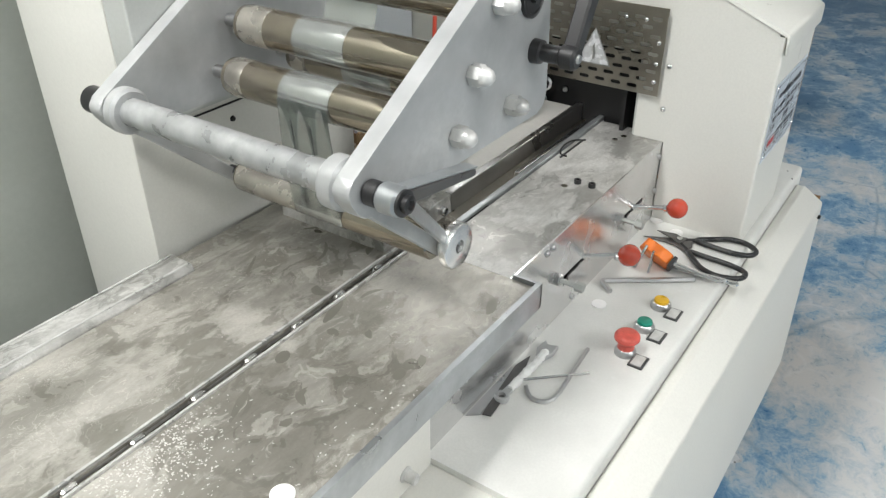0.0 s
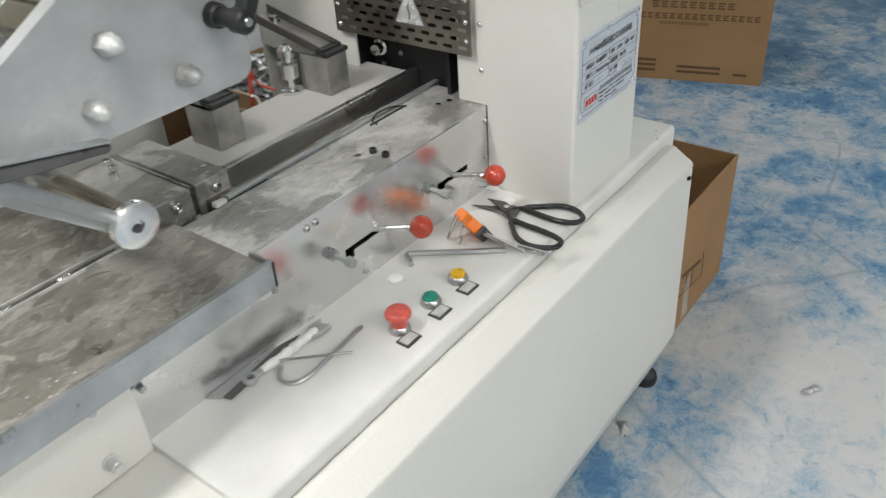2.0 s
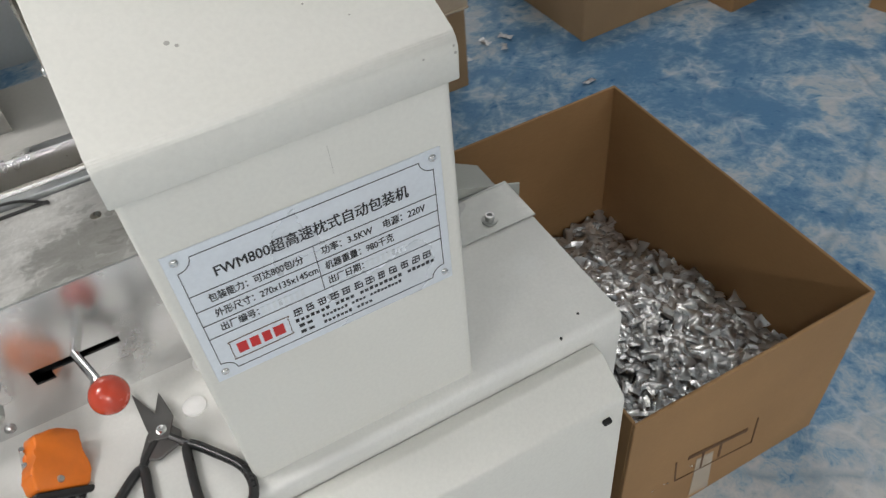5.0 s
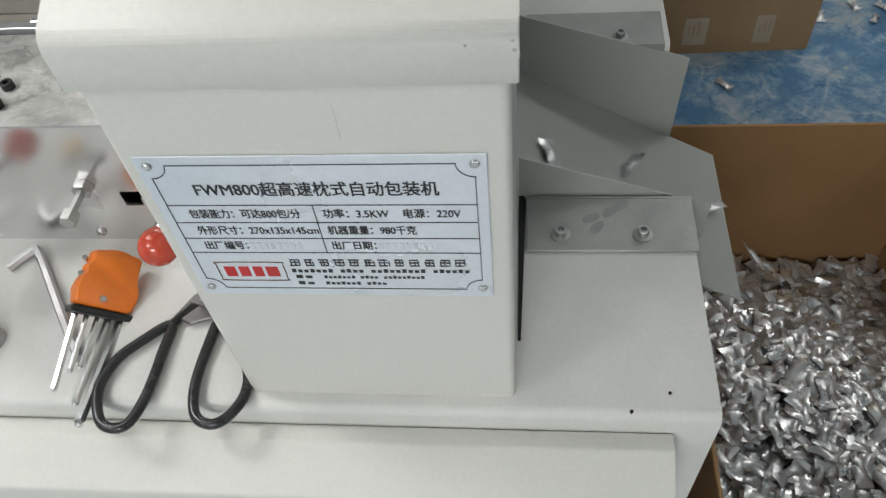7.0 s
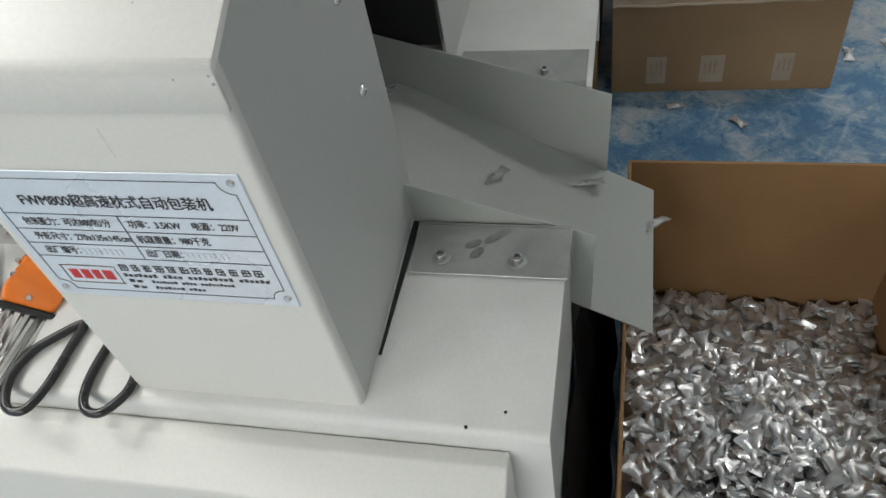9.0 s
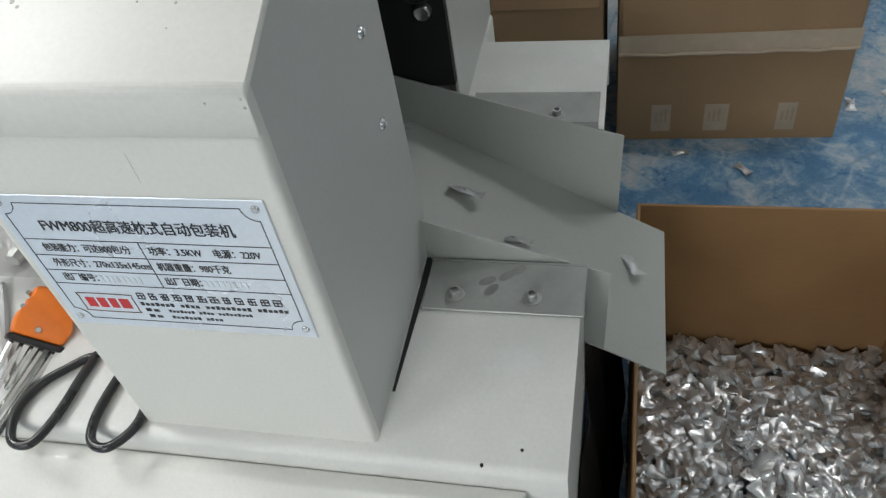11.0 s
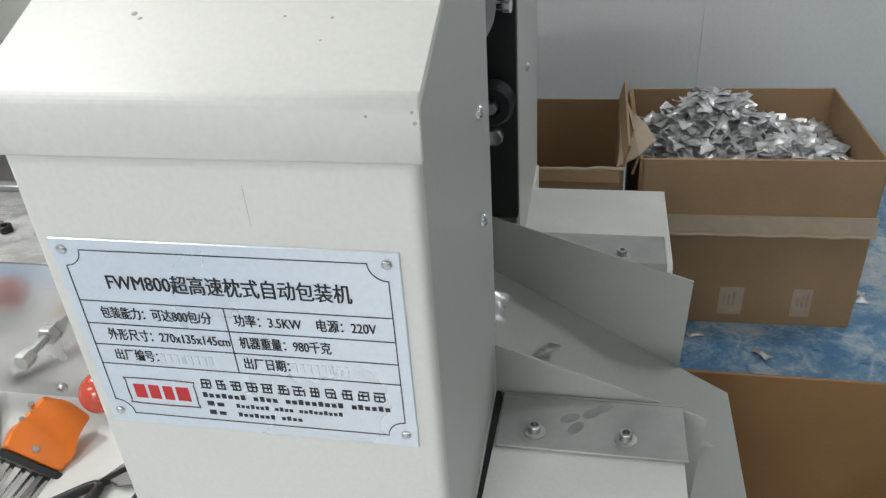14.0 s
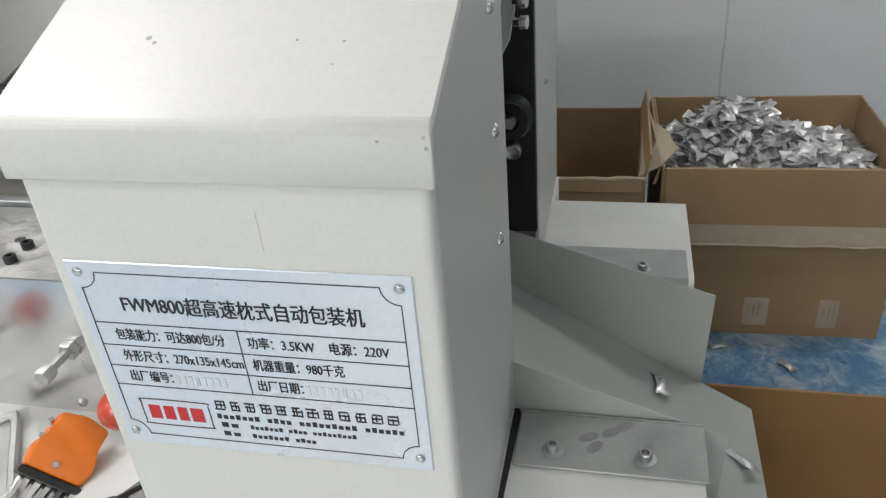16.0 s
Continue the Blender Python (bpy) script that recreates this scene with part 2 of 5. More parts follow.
GUARD_STEEL = surface("brushed_steel", grey(0.76), 0.22, 0.9, 0.14, 11, 160, 0.03, (0.8, 0.8, 0.79))
STEEL = surface("worn_steel", grey(0.55), 0.32, 1.0, 0.2, 8, 120, 0.06)
CHROME = surface("polished_steel", grey(0.72), 0.14, 1.0, 0.06, 9, 90, 0.02)
PERF_STEEL = surface("tarnished_steel", (0.36, 0.335, 0.29), 0.3, 1.0, 0.2, 7, 90, 0.05)
ALU = surface("cast_aluminium", (0.47, 0.48, 0.48), 0.40, 0.3, 0.3, 9, 140, 0.06, (0.56, 0.565, 0.555))
ROLL = surface("bronzed_roller", (0.36, 0.32, 0.255), 0.15, 0.9, 0.25, 6, 110, 0.02, (0.5, 0.47, 0.41))
BLACK = surface("black_plastic", (0.018, 0.018, 0.019), 0.35, 0, 0.2, 8, 120, 0.05)
# near-black for gaps and recesses: their shade is put into the colour
DARK = surface("gap_black", (0.005, 0.005, 0.0055), 0.6, 0, 0.2, 8, 80, 0.05)
RUBBER = surface("black_dipped_rubber", (0.02, 0.021, 0.022), 0.28, 0, 0.2, 14, 90, 0.12)
RED = surface("red_plastic_ball", (0.54, 0.058, 0.026), 0.2, 0, 0.3, 20, 90, 0.03, None, 0.4)
RED_BUTTON = surface("dusty_red_plastic", (0.60, 0.10, 0.075), 0.34, 0, 0.3, 70, 160, 0.08, (0.68, 0.42, 0.38))
TAG_GREY = surface("dusty_tag_plastic", (0.52, 0.52, 0.50), 0.35, 0, 0.2, 60, 160, 0.04)
FRAME_GREY = surface("worn_black_frame", (0.06, 0.062, 0.062), 0.35, 0, 0.4, 60, 160, 0.05, (0.3, 0.3, 0.29))
CHIP = surface("chipped_paint_edge", (0.43, 0.42, 0.39), 0.6, 0, 0.3, 60, 200, 0)
GREEN = surface("green_button_plastic", (0.02, 0.24, 0.17), 0.3, 0, 0.15, 30, 90, 0.04, (0.12, 0.32, 0.26))
YELLOW = surface("yellow_button_plastic", (0.72, 0.42, 0.02), 0.3, 0, 0.15, 30, 90, 0.04, (0.7, 0.5, 0.15))
ORANGE = surface("orange_plastic", (0.87, 0.21, 0.02), 0.35, 0, 0.06, 20, 150, 0.04)
WHITE = surface("white_plastic", (0.86, 0.855, 0.84), 0.35, 0, 0.04, 30, 120, 0.02)
PLATE = surface("silvery_blue_plate", (0.735, 0.78, 0.835), 0.3, 0.45, 0.05, 5, 300, 0.02)
INK = surface("black_print", (0.015, 0.016, 0.02), 0.5, 0, 0.1, 50, 200, 0)
INK_RED = surface("red_print", (0.55, 0.025, 0.025), 0.5, 0, 0.1, 50, 200, 0)
INK_BROWN = surface("brown_print", (0.12, 0.06, 0.025), 0.7, 0, 0.2, 50, 200, 0)
INK_TAPE = surface("smudged_tape_print", (0.36, 0.265, 0.18), 0.5, 0, 0.2, 50, 200, 0)
EMBOSS = surface("stamped_figures", (0.70, 0.74, 0.78), 0.3, 0.35, 0.05, 50, 200, 0)
TORN = cardboard("torn_pale_cardboard", (0.42, 0.34, 0.25))
FADED = surface("faded_sticker", (0.66, 0.67, 0.68), 0.25, 0.3, 0.25, 50, 120, 0.03)
WIPED = surface("wiped_olive_steel", (0.195, 0.186, 0.158), 0.32, 0.35, 0.2, 20, 160, 0.04)
SMUDGE = surface("greasy_fingermark", (0.36, 0.365, 0.355), 0.42, 0.7, 0.15, 40, 200, 0.03)
CARD = cardboard("brown_cardboard", (0.33, 0.19, 0.083))
CARD_B = cardboard("pale_cardboard", (0.33, 0.215, 0.115))
FOIL = foil("silver_foil", 0.92, 0.3, 0.68)
FOIL_DULL = foil("dull_silver_foil", 0.84, 0.38, 0.6)
FILM = surface("plain_packing_film", (0.50, 0.515, 0.50), 0.14, 0.75, 0.12, 9, 60, 0.1)
FILM_WEB = surface("hanging_film", (0.56, 0.59, 0.575), 0.12, 0.95, 0.2, 14, 60, 0.1)
FAR_PAINT = surface("dusty_warm_grey_paint", (0.44, 0.435, 0.41), 0.45, 0, 0.12, 6, 200, 0.05, (0.36, 0.355, 0.335))
TAPE = surface("clear_packing_tape", (0.46, 0.375, 0.28), 0.16, 0, 0.12, 12, 60, 0.08)
WALL = surface("grey_wall_paint", (0.70, 0.72, 0.715), 0.55, 0, 0.04, 0.8, 90, 0.03)
WALL_DARK = surface("grey_green_partition", (0.38, 0.405, 0.37), 0.5, 0, 0.06, 0.9, 90, 0.03)
CEIL = surface("white_ceiling", (0.85, 0.85, 0.83), 0.8, 0, 0.03, 0.8, 60, 0.03)
CABLE = surface("red_cable", (0.45, 0.05, 0.025), 0.45, 0, 0.1, 20, 80, 0.02)
CREAM = surface("cream_plastic_grille", (0.70, 0.66, 0.54), 0.5, 0, 0.05, 8, 90, 0.03)
FLOOR = painted_floor("blue_white_resin")
m, nt, b = nodes_of("lamp_glow")
b.inputs["Emission Color"].default_value, b.inputs["Emission Strength"].default_value = (1, 0.98, 0.95, 1), 6.0
GLOW = m


# ---- mesh helpers ----
def obj(name, bm, mat, parent=None, label="", smooth=None):
    me = bpy.data.meshes.new(name)
    bmesh.ops.recalc_face_normals(bm, faces=bm.faces)
    bm.to_mesh(me)
    bm.free()
    me.materials.append(mat)
    if smooth is not None:
        me.shade_smooth()
        me.set_sharp_from_angle(angle=radians(smooth))
    ob = new(name, me)
    ob.parent = parent
    if label:
        ob["label"] = label
    return ob


def part(name, bm, mat, parent, label="", smooth=None):
    return obj(name, bm, mat, parent, label, smooth)


def box(x0, x1, y0, y1, z0, z1, r=0.0, bm=None, seg=2):
    own = bmesh.new()
    bmesh.ops.create_cube(own, size=1, matrix=Matrix.LocRotScale(((x0 + x1) / 2, (y0 + y1) / 2, (z0 + z1) / 2), None, (x1 - x0, y1 - y0, z1 - z0)))
    if r:
        bmesh.ops.bevel(own, geom=own.edges[:], offset=r, segments=seg, affect="EDGES", profile=0.5)
    return join(bm, own)


def join(bm, own):
    if bm is None:
        return own
    me = bpy.data.meshes.new("tmp")
    own.to_mesh(me)
    own.free()
    bm.from_mesh(me)
    bpy.data.meshes.remove(me)
    return bm


def prism(pts, axis, a, b, r=0.0, bm=None, seg=1):
    """An outline of two coordinates, drawn out along axis from a to b: (y, z) for x, (x, z) for y, (x, y) for z."""
    own = bmesh.new()

    def at(p, h):
        return {"x": (h, p[0], p[1]), "y": (p[0], h, p[1]), "z": (p[0], p[1], h)}[axis]

    lo = [own.verts.new(at(p, a)) for p in pts]
    hi = [own.verts.new(at(p, b)) for p in pts]
    own.faces.new(lo), own.faces.new(hi)
    n = len(pts)
    for i in range(n):
        own.faces.new((lo[i], lo[(i + 1) % n], hi[(i + 1) % n], hi[i]))
    if r:
        bmesh.ops.bevel(own, geom=own.edges[:], offset=r, segments=seg, affect="EDGES", profile=0.5)
    return join(bm, own)


def frame_to(p, q):
    d = Vector(q) - Vector(p)
    return Matrix.Translation(p) @ d.to_track_quat("Z", "Y").to_matrix().to_4x4(), d.length


def lathe(p, q, prof, seg=24, bm=None):
    """A turned body about the line from p to q; prof: (share of the length, radius)."""
    own = bmesh.new()
    m, length = frame_to(p, q)
    rings = []
    for s, r in prof:
        if r <= 1e-6:
            rings.append([own.verts.new(m @ Vector((0, 0, s * length)))])
        else:
            rings.append([own.verts.new(m @ Vector((r * math.cos(2 * math.pi * k / seg), r * math.sin(2 * math.pi * k / seg), s * length))) for k in range(seg)])
    for u, v in zip(rings, rings[1:]):
        for k in range(seg):
            j = (k + 1) % seg
            if len(u) == 1 and len(v) > 1:
                own.faces.new((u[0], v[k], v[j]))
            elif len(v) == 1 and len(u) > 1:
                own.faces.new((u[k], u[j], v[0]))
            elif len(u) > 1:
                own.faces.new((u[k], u[j], v[j], v[k]))
    for ring in (rings[0], rings[-1]):
        if len(ring) > 1:
            own.faces.new(ring)
    return join(bm, own)


def rod(p, q, r, seg=16, bm=None, c=0.0):
    length = (Vector(q) - Vector(p)).length
    c = c or min(r * 0.15, length * 0.2)
    s = c / length
    return lathe(p, q, [(0, r - c), (s, r), (1 - s, r), (1, r - c)], seg, bm)


def ball(p, r, bm=None, seg=24):
    own = bmesh.new()
    bmesh.ops.create_uvsphere(own, u_segments=seg, v_segments=seg // 2, radius=r, matrix=Matrix.Translation(p))
    return join(bm, own)


def tube(pts, r, seg=10, bm=None, closed=False, cyclic_pts=6):
    """A round bar along a smooth line through the points."""
    pts = [Vector(p) for p in pts]
    n = len(pts)
    path = []
    for i in range(n if closed else n - 1):
        p0, p1, p2, p3 = (pts[(i + k) % n] if closed else pts[min(max(i + k, 0), n - 1)] for k in (-1, 0, 1, 2))
        for k in range(cyclic_pts):
            t = k / cyclic_pts
            path.append(0.5 * (2 * p1 + (p2 - p0) * t + (2 * p0 - 5 * p1 + 4 * p2 - p3) * t * t + (3 * p1 - p0 - 3 * p2 + p3) * t ** 3))
    if not closed:
        path.append(pts[-1])
    own = bmesh.new()
    rings = []
    side = Vector((0, 0, 1))
    m = len(path)
    for i, p in enumerate(path):
        d = (path[(i + 1) % m] - path[i - 1]) if closed else (path[min(i + 1, m - 1)] - path[max(i - 1, 0)])
        d.normalize()
        u = d.cross(side)
        if u.length < 0.1:
            u = d.cross(Vector((1, 0, 0)))
        u.normalize()
        v = d.cross(u)
        rings.append([own.verts.new(p + r * (math.cos(2 * math.pi * k / seg) * u + math.sin(2 * math.pi * k / seg) * v)) for k in range(seg)])
    for i in range(m if closed else m - 1):
        a, b2 = rings[i], rings[(i + 1) % m]
        for k in range(seg):
            own.faces.new((a[k], a[(k + 1) % seg], b2[(k + 1) % seg], b2[k]))
    if not closed:
        own.faces.new(rings[0]), own.faces.new(rings[-1])
    return join(bm, own)


def empty(name, at, label, category, group="", kind=""):
    ob = new(name)
    ob.location = at
    ob.empty_display_size = 0.05
    return tagged(ob, label, category, group, kind)


def under(parent, ob):
    """Hangs a mesh given in world places under a thing whose origin lies elsewhere."""
    ob.parent = parent
    ob.matrix_parent_inverse = Matrix.Translation(-Vector(parent.location))
    return ob


def rounded(pts, r, n=5):
    """An outline with rounded corners."""
    out = []
    m = len(pts)
    for i in range(m):
        p, a, c = Vector(pts[i]), Vector(pts[i - 1]), Vector(pts[(i + 1) % m])
        rr = r[i] if isinstance(r, (list, tuple)) else r
        u, v = (a - p).normalized(), (c - p).normalized()
        s, e = p + u * rr, p + v * rr
        for k in range(n + 1):
            t = k / n
            out.append(tuple((1 - t) ** 2 * s + 2 * t * (1 - t) * p + t * t * e))
    return out


# ---- room ----
X0, X1, Y0, Y1 = -4.5, 6.5, -4.5, 2.42
tagged(obj("floor", box(X0 - 0.2, X1 + 0.2, Y0 - 0.2, Y1 + 0.2, -0.1, 0), FLOOR), "glossy blue and white trowelled resin floor", "floor", kind="structure")
tagged(obj("wall_north", box(X0, X1, Y1, Y1 + 0.12, 0, CEILING), WALL), "plain pale grey painted wall panels", "wall", kind="structure")
tagged(obj("wall_south", box(X0, X1, Y0 - 0.12, Y0, 0, CEILING), WALL), "plain pale grey painted wall", "wall", kind="structure")
tagged(obj("wall_east", box(X1, X1 + 0.12, Y0, Y1, 0, CEILING), WALL), "plain pale grey painted wall", "wall", kind="structure")
tagged(obj("wall_west", box(X0 - 0.12, X0, Y0, Y1, 0, CEILING), WALL), "plain pale grey painted wall", "wall", kind="structure")
tagged(obj("partition_wall", box(X0, -0.68, 0.96, 1.03, 0, 2.3), WALL_DARK), "dim grey-green partition panel behind the machine", "wall", kind="structure")
tagged(obj("ceiling", box(X0, X1, Y0, Y1, CEILING, CEILING + 0.1), CEIL), "plain white ceiling", "ceiling", kind="structure")
seam = part("panel_joint", box(0.6655, 0.6675, Y1 - 0.003, Y1, 0, CEILING), PAINT_GREY, bpy.data.objects["wall_north"])
for lx, ly, watts in LAMPS:
    e = empty("ceiling_lamp", (lx, ly, CEILING), "white fluorescent batten lamp on the ceiling", "lamp", "ceiling lamps")
    under(e, part("housing", box(lx - 0.62, lx + 0.62, ly - 0.17, ly + 0.17, CEILING - 0.05, CEILING - 0.001, 0.006), PAINT, e))
    under(e, part("diffuser", box(lx - 0.6, lx + 0.6, ly - 0.15, ly + 0.15, CEILING - 0.07, CEILING - 0.052, 0.004), GLOW, e))

# ---- packaging machine ----
SH, BED = 0.738, 0.91
mc = empty("packaging_machine", (0, 0.37, 0), "cream-painted pillow packaging machine with powder-dusted steel bed", "machine")


def mp(name, bm, mat, label="", smooth=None, parent=None):
    ob = part(name, bm, mat, parent or mc, label, smooth)
    if parent is None:
        ob.matrix_parent_inverse = Matrix.Translation(-Vector(mc.location))
    return ob


# base cabinet, shelf, side cover
mp("cabinet", box(-1.62, 0.16, 0.0, 0.71, 0.09, SH - 0.012, 0.004), PAINT)
mp("cabinet_cheek", box(0.161, 0.405, 0.0, 0.238, 0.09, SH - 0.012, 0.004), PAINT)
mp("cabinet_cheek", box(0.161, 0.412, 0.512, 0.71, 0.09, SH - 0.012, 0.004), PAINT)
# near-black block, the shade of the outlet recess as colour
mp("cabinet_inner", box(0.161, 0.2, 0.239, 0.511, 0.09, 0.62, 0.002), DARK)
mp("cabinet_back", box(-0.6, 0.236, 0.711, 0.80, 0.09, SH - 0.001, 0.004), PAINT)
mp("infeed_body", box(-1.62, -0.8305, 0.176, 0.62, SH - 0.011, BED - 0.045, 0.004), PAINT)
mp("infeed_body", box(-0.830, -0.62, 0.1905, 0.62, SH + 0.001, BED - 0.045, 0.002), PAINT)
for fx, yy in ((-1.5, (0.05, 0.69)), (-0.6, (0.05, 0.69)), (0.33, (0.69, )), (0.385, (-0.026, ))):
    for fy in yy:
        mp("levelling_foot", lathe((fx, fy, 0), (fx, fy, 0.09), [(0, 0.032), (0.12, 0.034), (0.3, 0.03), (0.42, 0.012), (1, 0.012)]), BLACK, "black rubber levelling foot", 40)
def shelf_section(front, back, lip=0.66, skirt=0.66):
    return [*[(front + 0.010 * (1 - math.cos(u)), SH - 0.010 * (1 - math.sin(u))) for u in (0.0, 0.35, 0.7, 1.05, 1.35, 1.57)], (back, SH), (back, lip), (back - 0.006, lip), (back - 0.006, SH - 0.01), (front + 0.006, SH - 0.012), (front + 0.006, skirt), (front, skirt)]


shelf = mp("shelf", prism(shelf_section(-0.018, 0.71), "x", -0.83, 0.16), SHELF_PAINT, "cream-painted sheet shelf with powder smears", 40)
part("outlet_ledge", prism(shelf_section(-0.018, 0.2405, 0.66, 0.1), "x", 0.16, 0.418), SHELF_PAINT, shelf, "cream outlet ledge", 40)
part("outlet_ledge", prism(shelf_section(0.5065, 0.712), "x", 0.16, 0.429), SHELF_PAINT, shelf, "cream outlet ledge", 40)
# outlet end panel below the ledge, with its shade in the paint colour
mp("end_panel", box(0.4075, 0.4175, -0.0115, 0.234, 0.1, SH - 0.0125, 0.002), COVER_SHADED)
mp("end_panel", box(-0.829, -0.82, -0.010, 0.175, 0.1, SH - 0.012, 0.002), PAINT)
side = mp("side_cover", prism([(-0.019, 0.709), (-0.038, 0.7105), (-0.082, 0.682), (-0.084, 0.675), (-0.092, 0.205), (-0.09, 0.19), (-0.035, 0.03), (-0.019, 0.03)], "x", -1.3, 0.379, 0.0025, seg=2), PAINT, "cream sheet-metal side cover with bevelled top edge", 50)
part("slot_hole", box(0.348, 0.359, -0.0905, -0.0835, 0.6505, 0.6575, 0.002), DARK, side)
for px, py in ((0.338, -0.012), (0.374, 0.007)):
    part("pin_hole", lathe((px, py, SH - 0.002), (px, py, SH + 0.0006), [(0, 0.0017), (1, 0.0017)], 10), DARK, shelf)
for px, py in ((-0.05, 0.119), (-0.024, 0.172), (-0.368, 0.142)):
    part("hole_plug", lathe((px, py, SH), (px, py, SH + 0.004), [(0, 0.013), (0.5, 0.013), (0.85, 0.010), (1, 0.005)], 20), WHITE, shelf, "white plastic hole plug", 40)

# guard plate between shelf and bed
gp = mp("guard_plate", bmesh.new(), GUARD_STEEL, "polished steel guard plate mirroring the knobs")


def sheet_with_slots(x0, x1, z0, z1, y0, y1, slots):
    """An upright sheet with rectangular openings, in strips."""
    bm = bmesh.new()
    xs = sorted({x0, x1, *(s[0] for s in slots), *(s[1] for s in slots)})
    zs = sorted({z0, z1, *(s[2] for s in slots), *(s[3] for s in slots)})
    grid = {}

    def vert(x, y, z):
        k = (x, y, z)
        if k not in grid:
            grid[k] = bm.verts.new(k)
        return grid[k]

    solid = lambda i, j: 0 <= i < len(xs) - 1 and 0 <= j < len(zs) - 1 and not any(s[0] <= xs[i] and xs[i + 1] <= s[1] and s[2] <= zs[j] and zs[j + 1] <= s[3] for s in slots)
    for i in range(len(xs) - 1):
        for j in range(len(zs) - 1):
            if not solid(i, j):
                continue
            a, b2, c, d = xs[i], xs[i + 1], zs[j], zs[j + 1]
            for y in (y0, y1):
                bm.faces.new([vert(a, y, c), vert(b2, y, c), vert(b2, y, d), vert(a, y, d)])
            for (di, dj), (p, q) in {(-1, 0): ((a, c), (a, d)), (1, 0): ((b2, c), (b2, d)), (0, -1): ((a, c), (b2, c)), (0, 1): ((a, d), (b2, d))}.items():
                if not solid(i + di, j + dj):
                    bm.faces.new([vert(p[0], y0, p[1]), vert(q[0], y0, q[1]), vert(q[0], y1, q[1]), vert(p[0], y1, p[1])])
    return bm


slots = [(-0.83, -0.611, BED - 0.008, BED), (-0.43, -0.41, 0.794, 0.806), (-0.43, -0.338, 0.806, 0.816), (-0.182, -0.162, 0.796, 0.808), (-0.182, -0.09, 0.808, 0.818)]
bm = sheet_with_slots(-0.83, -0.0205, SH, BED, 0.186, 0.189, slots)
bmesh.ops.recalc_face_normals(bm, faces=bm.faces)
bm.to_mesh(gp.data)
bm.free()
part("slot_backing", box(-0.45, -0.07, 0.215, 0.22, 0.76, 0.86), DARK, gp)


def button_screw(p, out, r=0.006, mat=None):
    p, out = Vector(p), Vector(out)
    bm = lathe(p, p + out * r * 0.75, [(0, r), (0.35, r), (0.75, r * 0.75), (1, r * 0.45), (0.8, r * 0.4), (0.55, r * 0.35)], 14)
    return bm


for px, pz in ((-0.027, 0.882), (-0.027, 0.806), (-0.5, 0.896), (-0.481, 0.897), (-0.58, 0.832), (-0.39, 0.752), (-0.23, 0.752)):
    part("guard_screw", button_screw((px, 0.186, pz), (0, -1, 0)), STEEL, gp, "", 40)
for px, pz in ((-0.462, 0.828), (-0.215, 0.828)):
    b1 = part("stop_bolt", lathe((px, 0.186, pz), (px, 0.135, pz), [(0, 0.0045), (0.72, 0.0045), (0.73, 0.009), (0.97, 0.009), (1, 0.008)], 6), BRACKET, gp, "zinc-plated hexagon stop bolt", 30)
    part("lock_nut", lathe((px, 0.186, pz), (px, 0.176, pz), [(0, 0.0095), (0.1, 0.0105), (0.9, 0.0105), (1, 0.0095)], 6), STEEL, b1, "", 30)

for (x0, z0), (x1, y1, z1) in (((-0.362, 0.811), (-0.316, 0.118, 0.822)), ((-0.142, 0.813), (-0.112, 0.108, 0.826))):
    lv = mp("clutch_lever", rod((x0, 0.21, z0), (x1, y1, z1), 0.005, 14), CHROME, "thin chromed lever rod", 40)
    part("knob", ball((x1, y1, z1), 0.0198), RED, lv, "glossy red ball knob", 60)
    part("collar", rod(Vector((x1, y1, z1)).lerp(Vector((x0, 0.19, z0)), 0.22), Vector((x1, y1, z1)).lerp(Vector((x0, 0.19, z0)), 0.3), 0.0075), CHROME, lv, "", 40)

# push buttons with tag frames
for bx, col, kind, word in ((-0.313, YELLOW, 0, "yellow"), (-0.388, GREEN, 0, "green"), (-0.467, RED_BUTTON, 1, "red mushroom")):
    by = 0.05
    bt = mp("push_button", lathe((bx, by, SH), (bx, by, SH + 0.012), [(0, 0.0175), (0.5, 0.0175), (0.85, 0.0155), (1, 0.0135)], 28), STEEL, "metal bezel of a " + word + " push button", 40)
    if kind:
        part("button_cap", lathe((bx, by, SH + 0.008), (bx, by, SH + 0.040), [(0, 0.014), (0.35, 0.0135), (0.5, 0.0155), (0.68, 0.0205), (0.85, 0.0205), (0.95, 0.018), (1, 0.013)], 32), col, bt, "dusty red mushroom cap", 40)
    else:
        part("button_cap", lathe((bx, by, SH + 0.008), (bx, by, SH + 0.017), [(0, 0.013), (0.7, 0.013), (0.95, 0.012), (1, 0.0108)], 28), col, bt, "flat " + word + " cap", 40)
    tx, ty = bx - 0.011, by - 0.027
    tag = part("tag_frame", box(tx - 0.017, tx + 0.017, ty - 0.0125, ty + 0.0125, SH, SH + 0.003, 0.001), FRAME_GREY, bt, "worn black tag frame")
    part("tag", box(tx - 0.0135, tx + 0.0135, ty - 0.0085, ty + 0.0085, SH + 0.003, SH + 0.0042), TAG_GREY, bt, "blank dusty tag")

# tower
TX0, TX1 = -0.02, 0.2325
tower = mp("tower_cover", prism(rounded([(TX0, 0.0), (TX1, 0.0), (TX1, 0.012), (TX0, 0.012)], [0.006, 0.007, 0.0004, 0.0004], 5), "z", SH, 1.15), PAINT, "cream-painted sealing-head cover with sloping lid", 40)


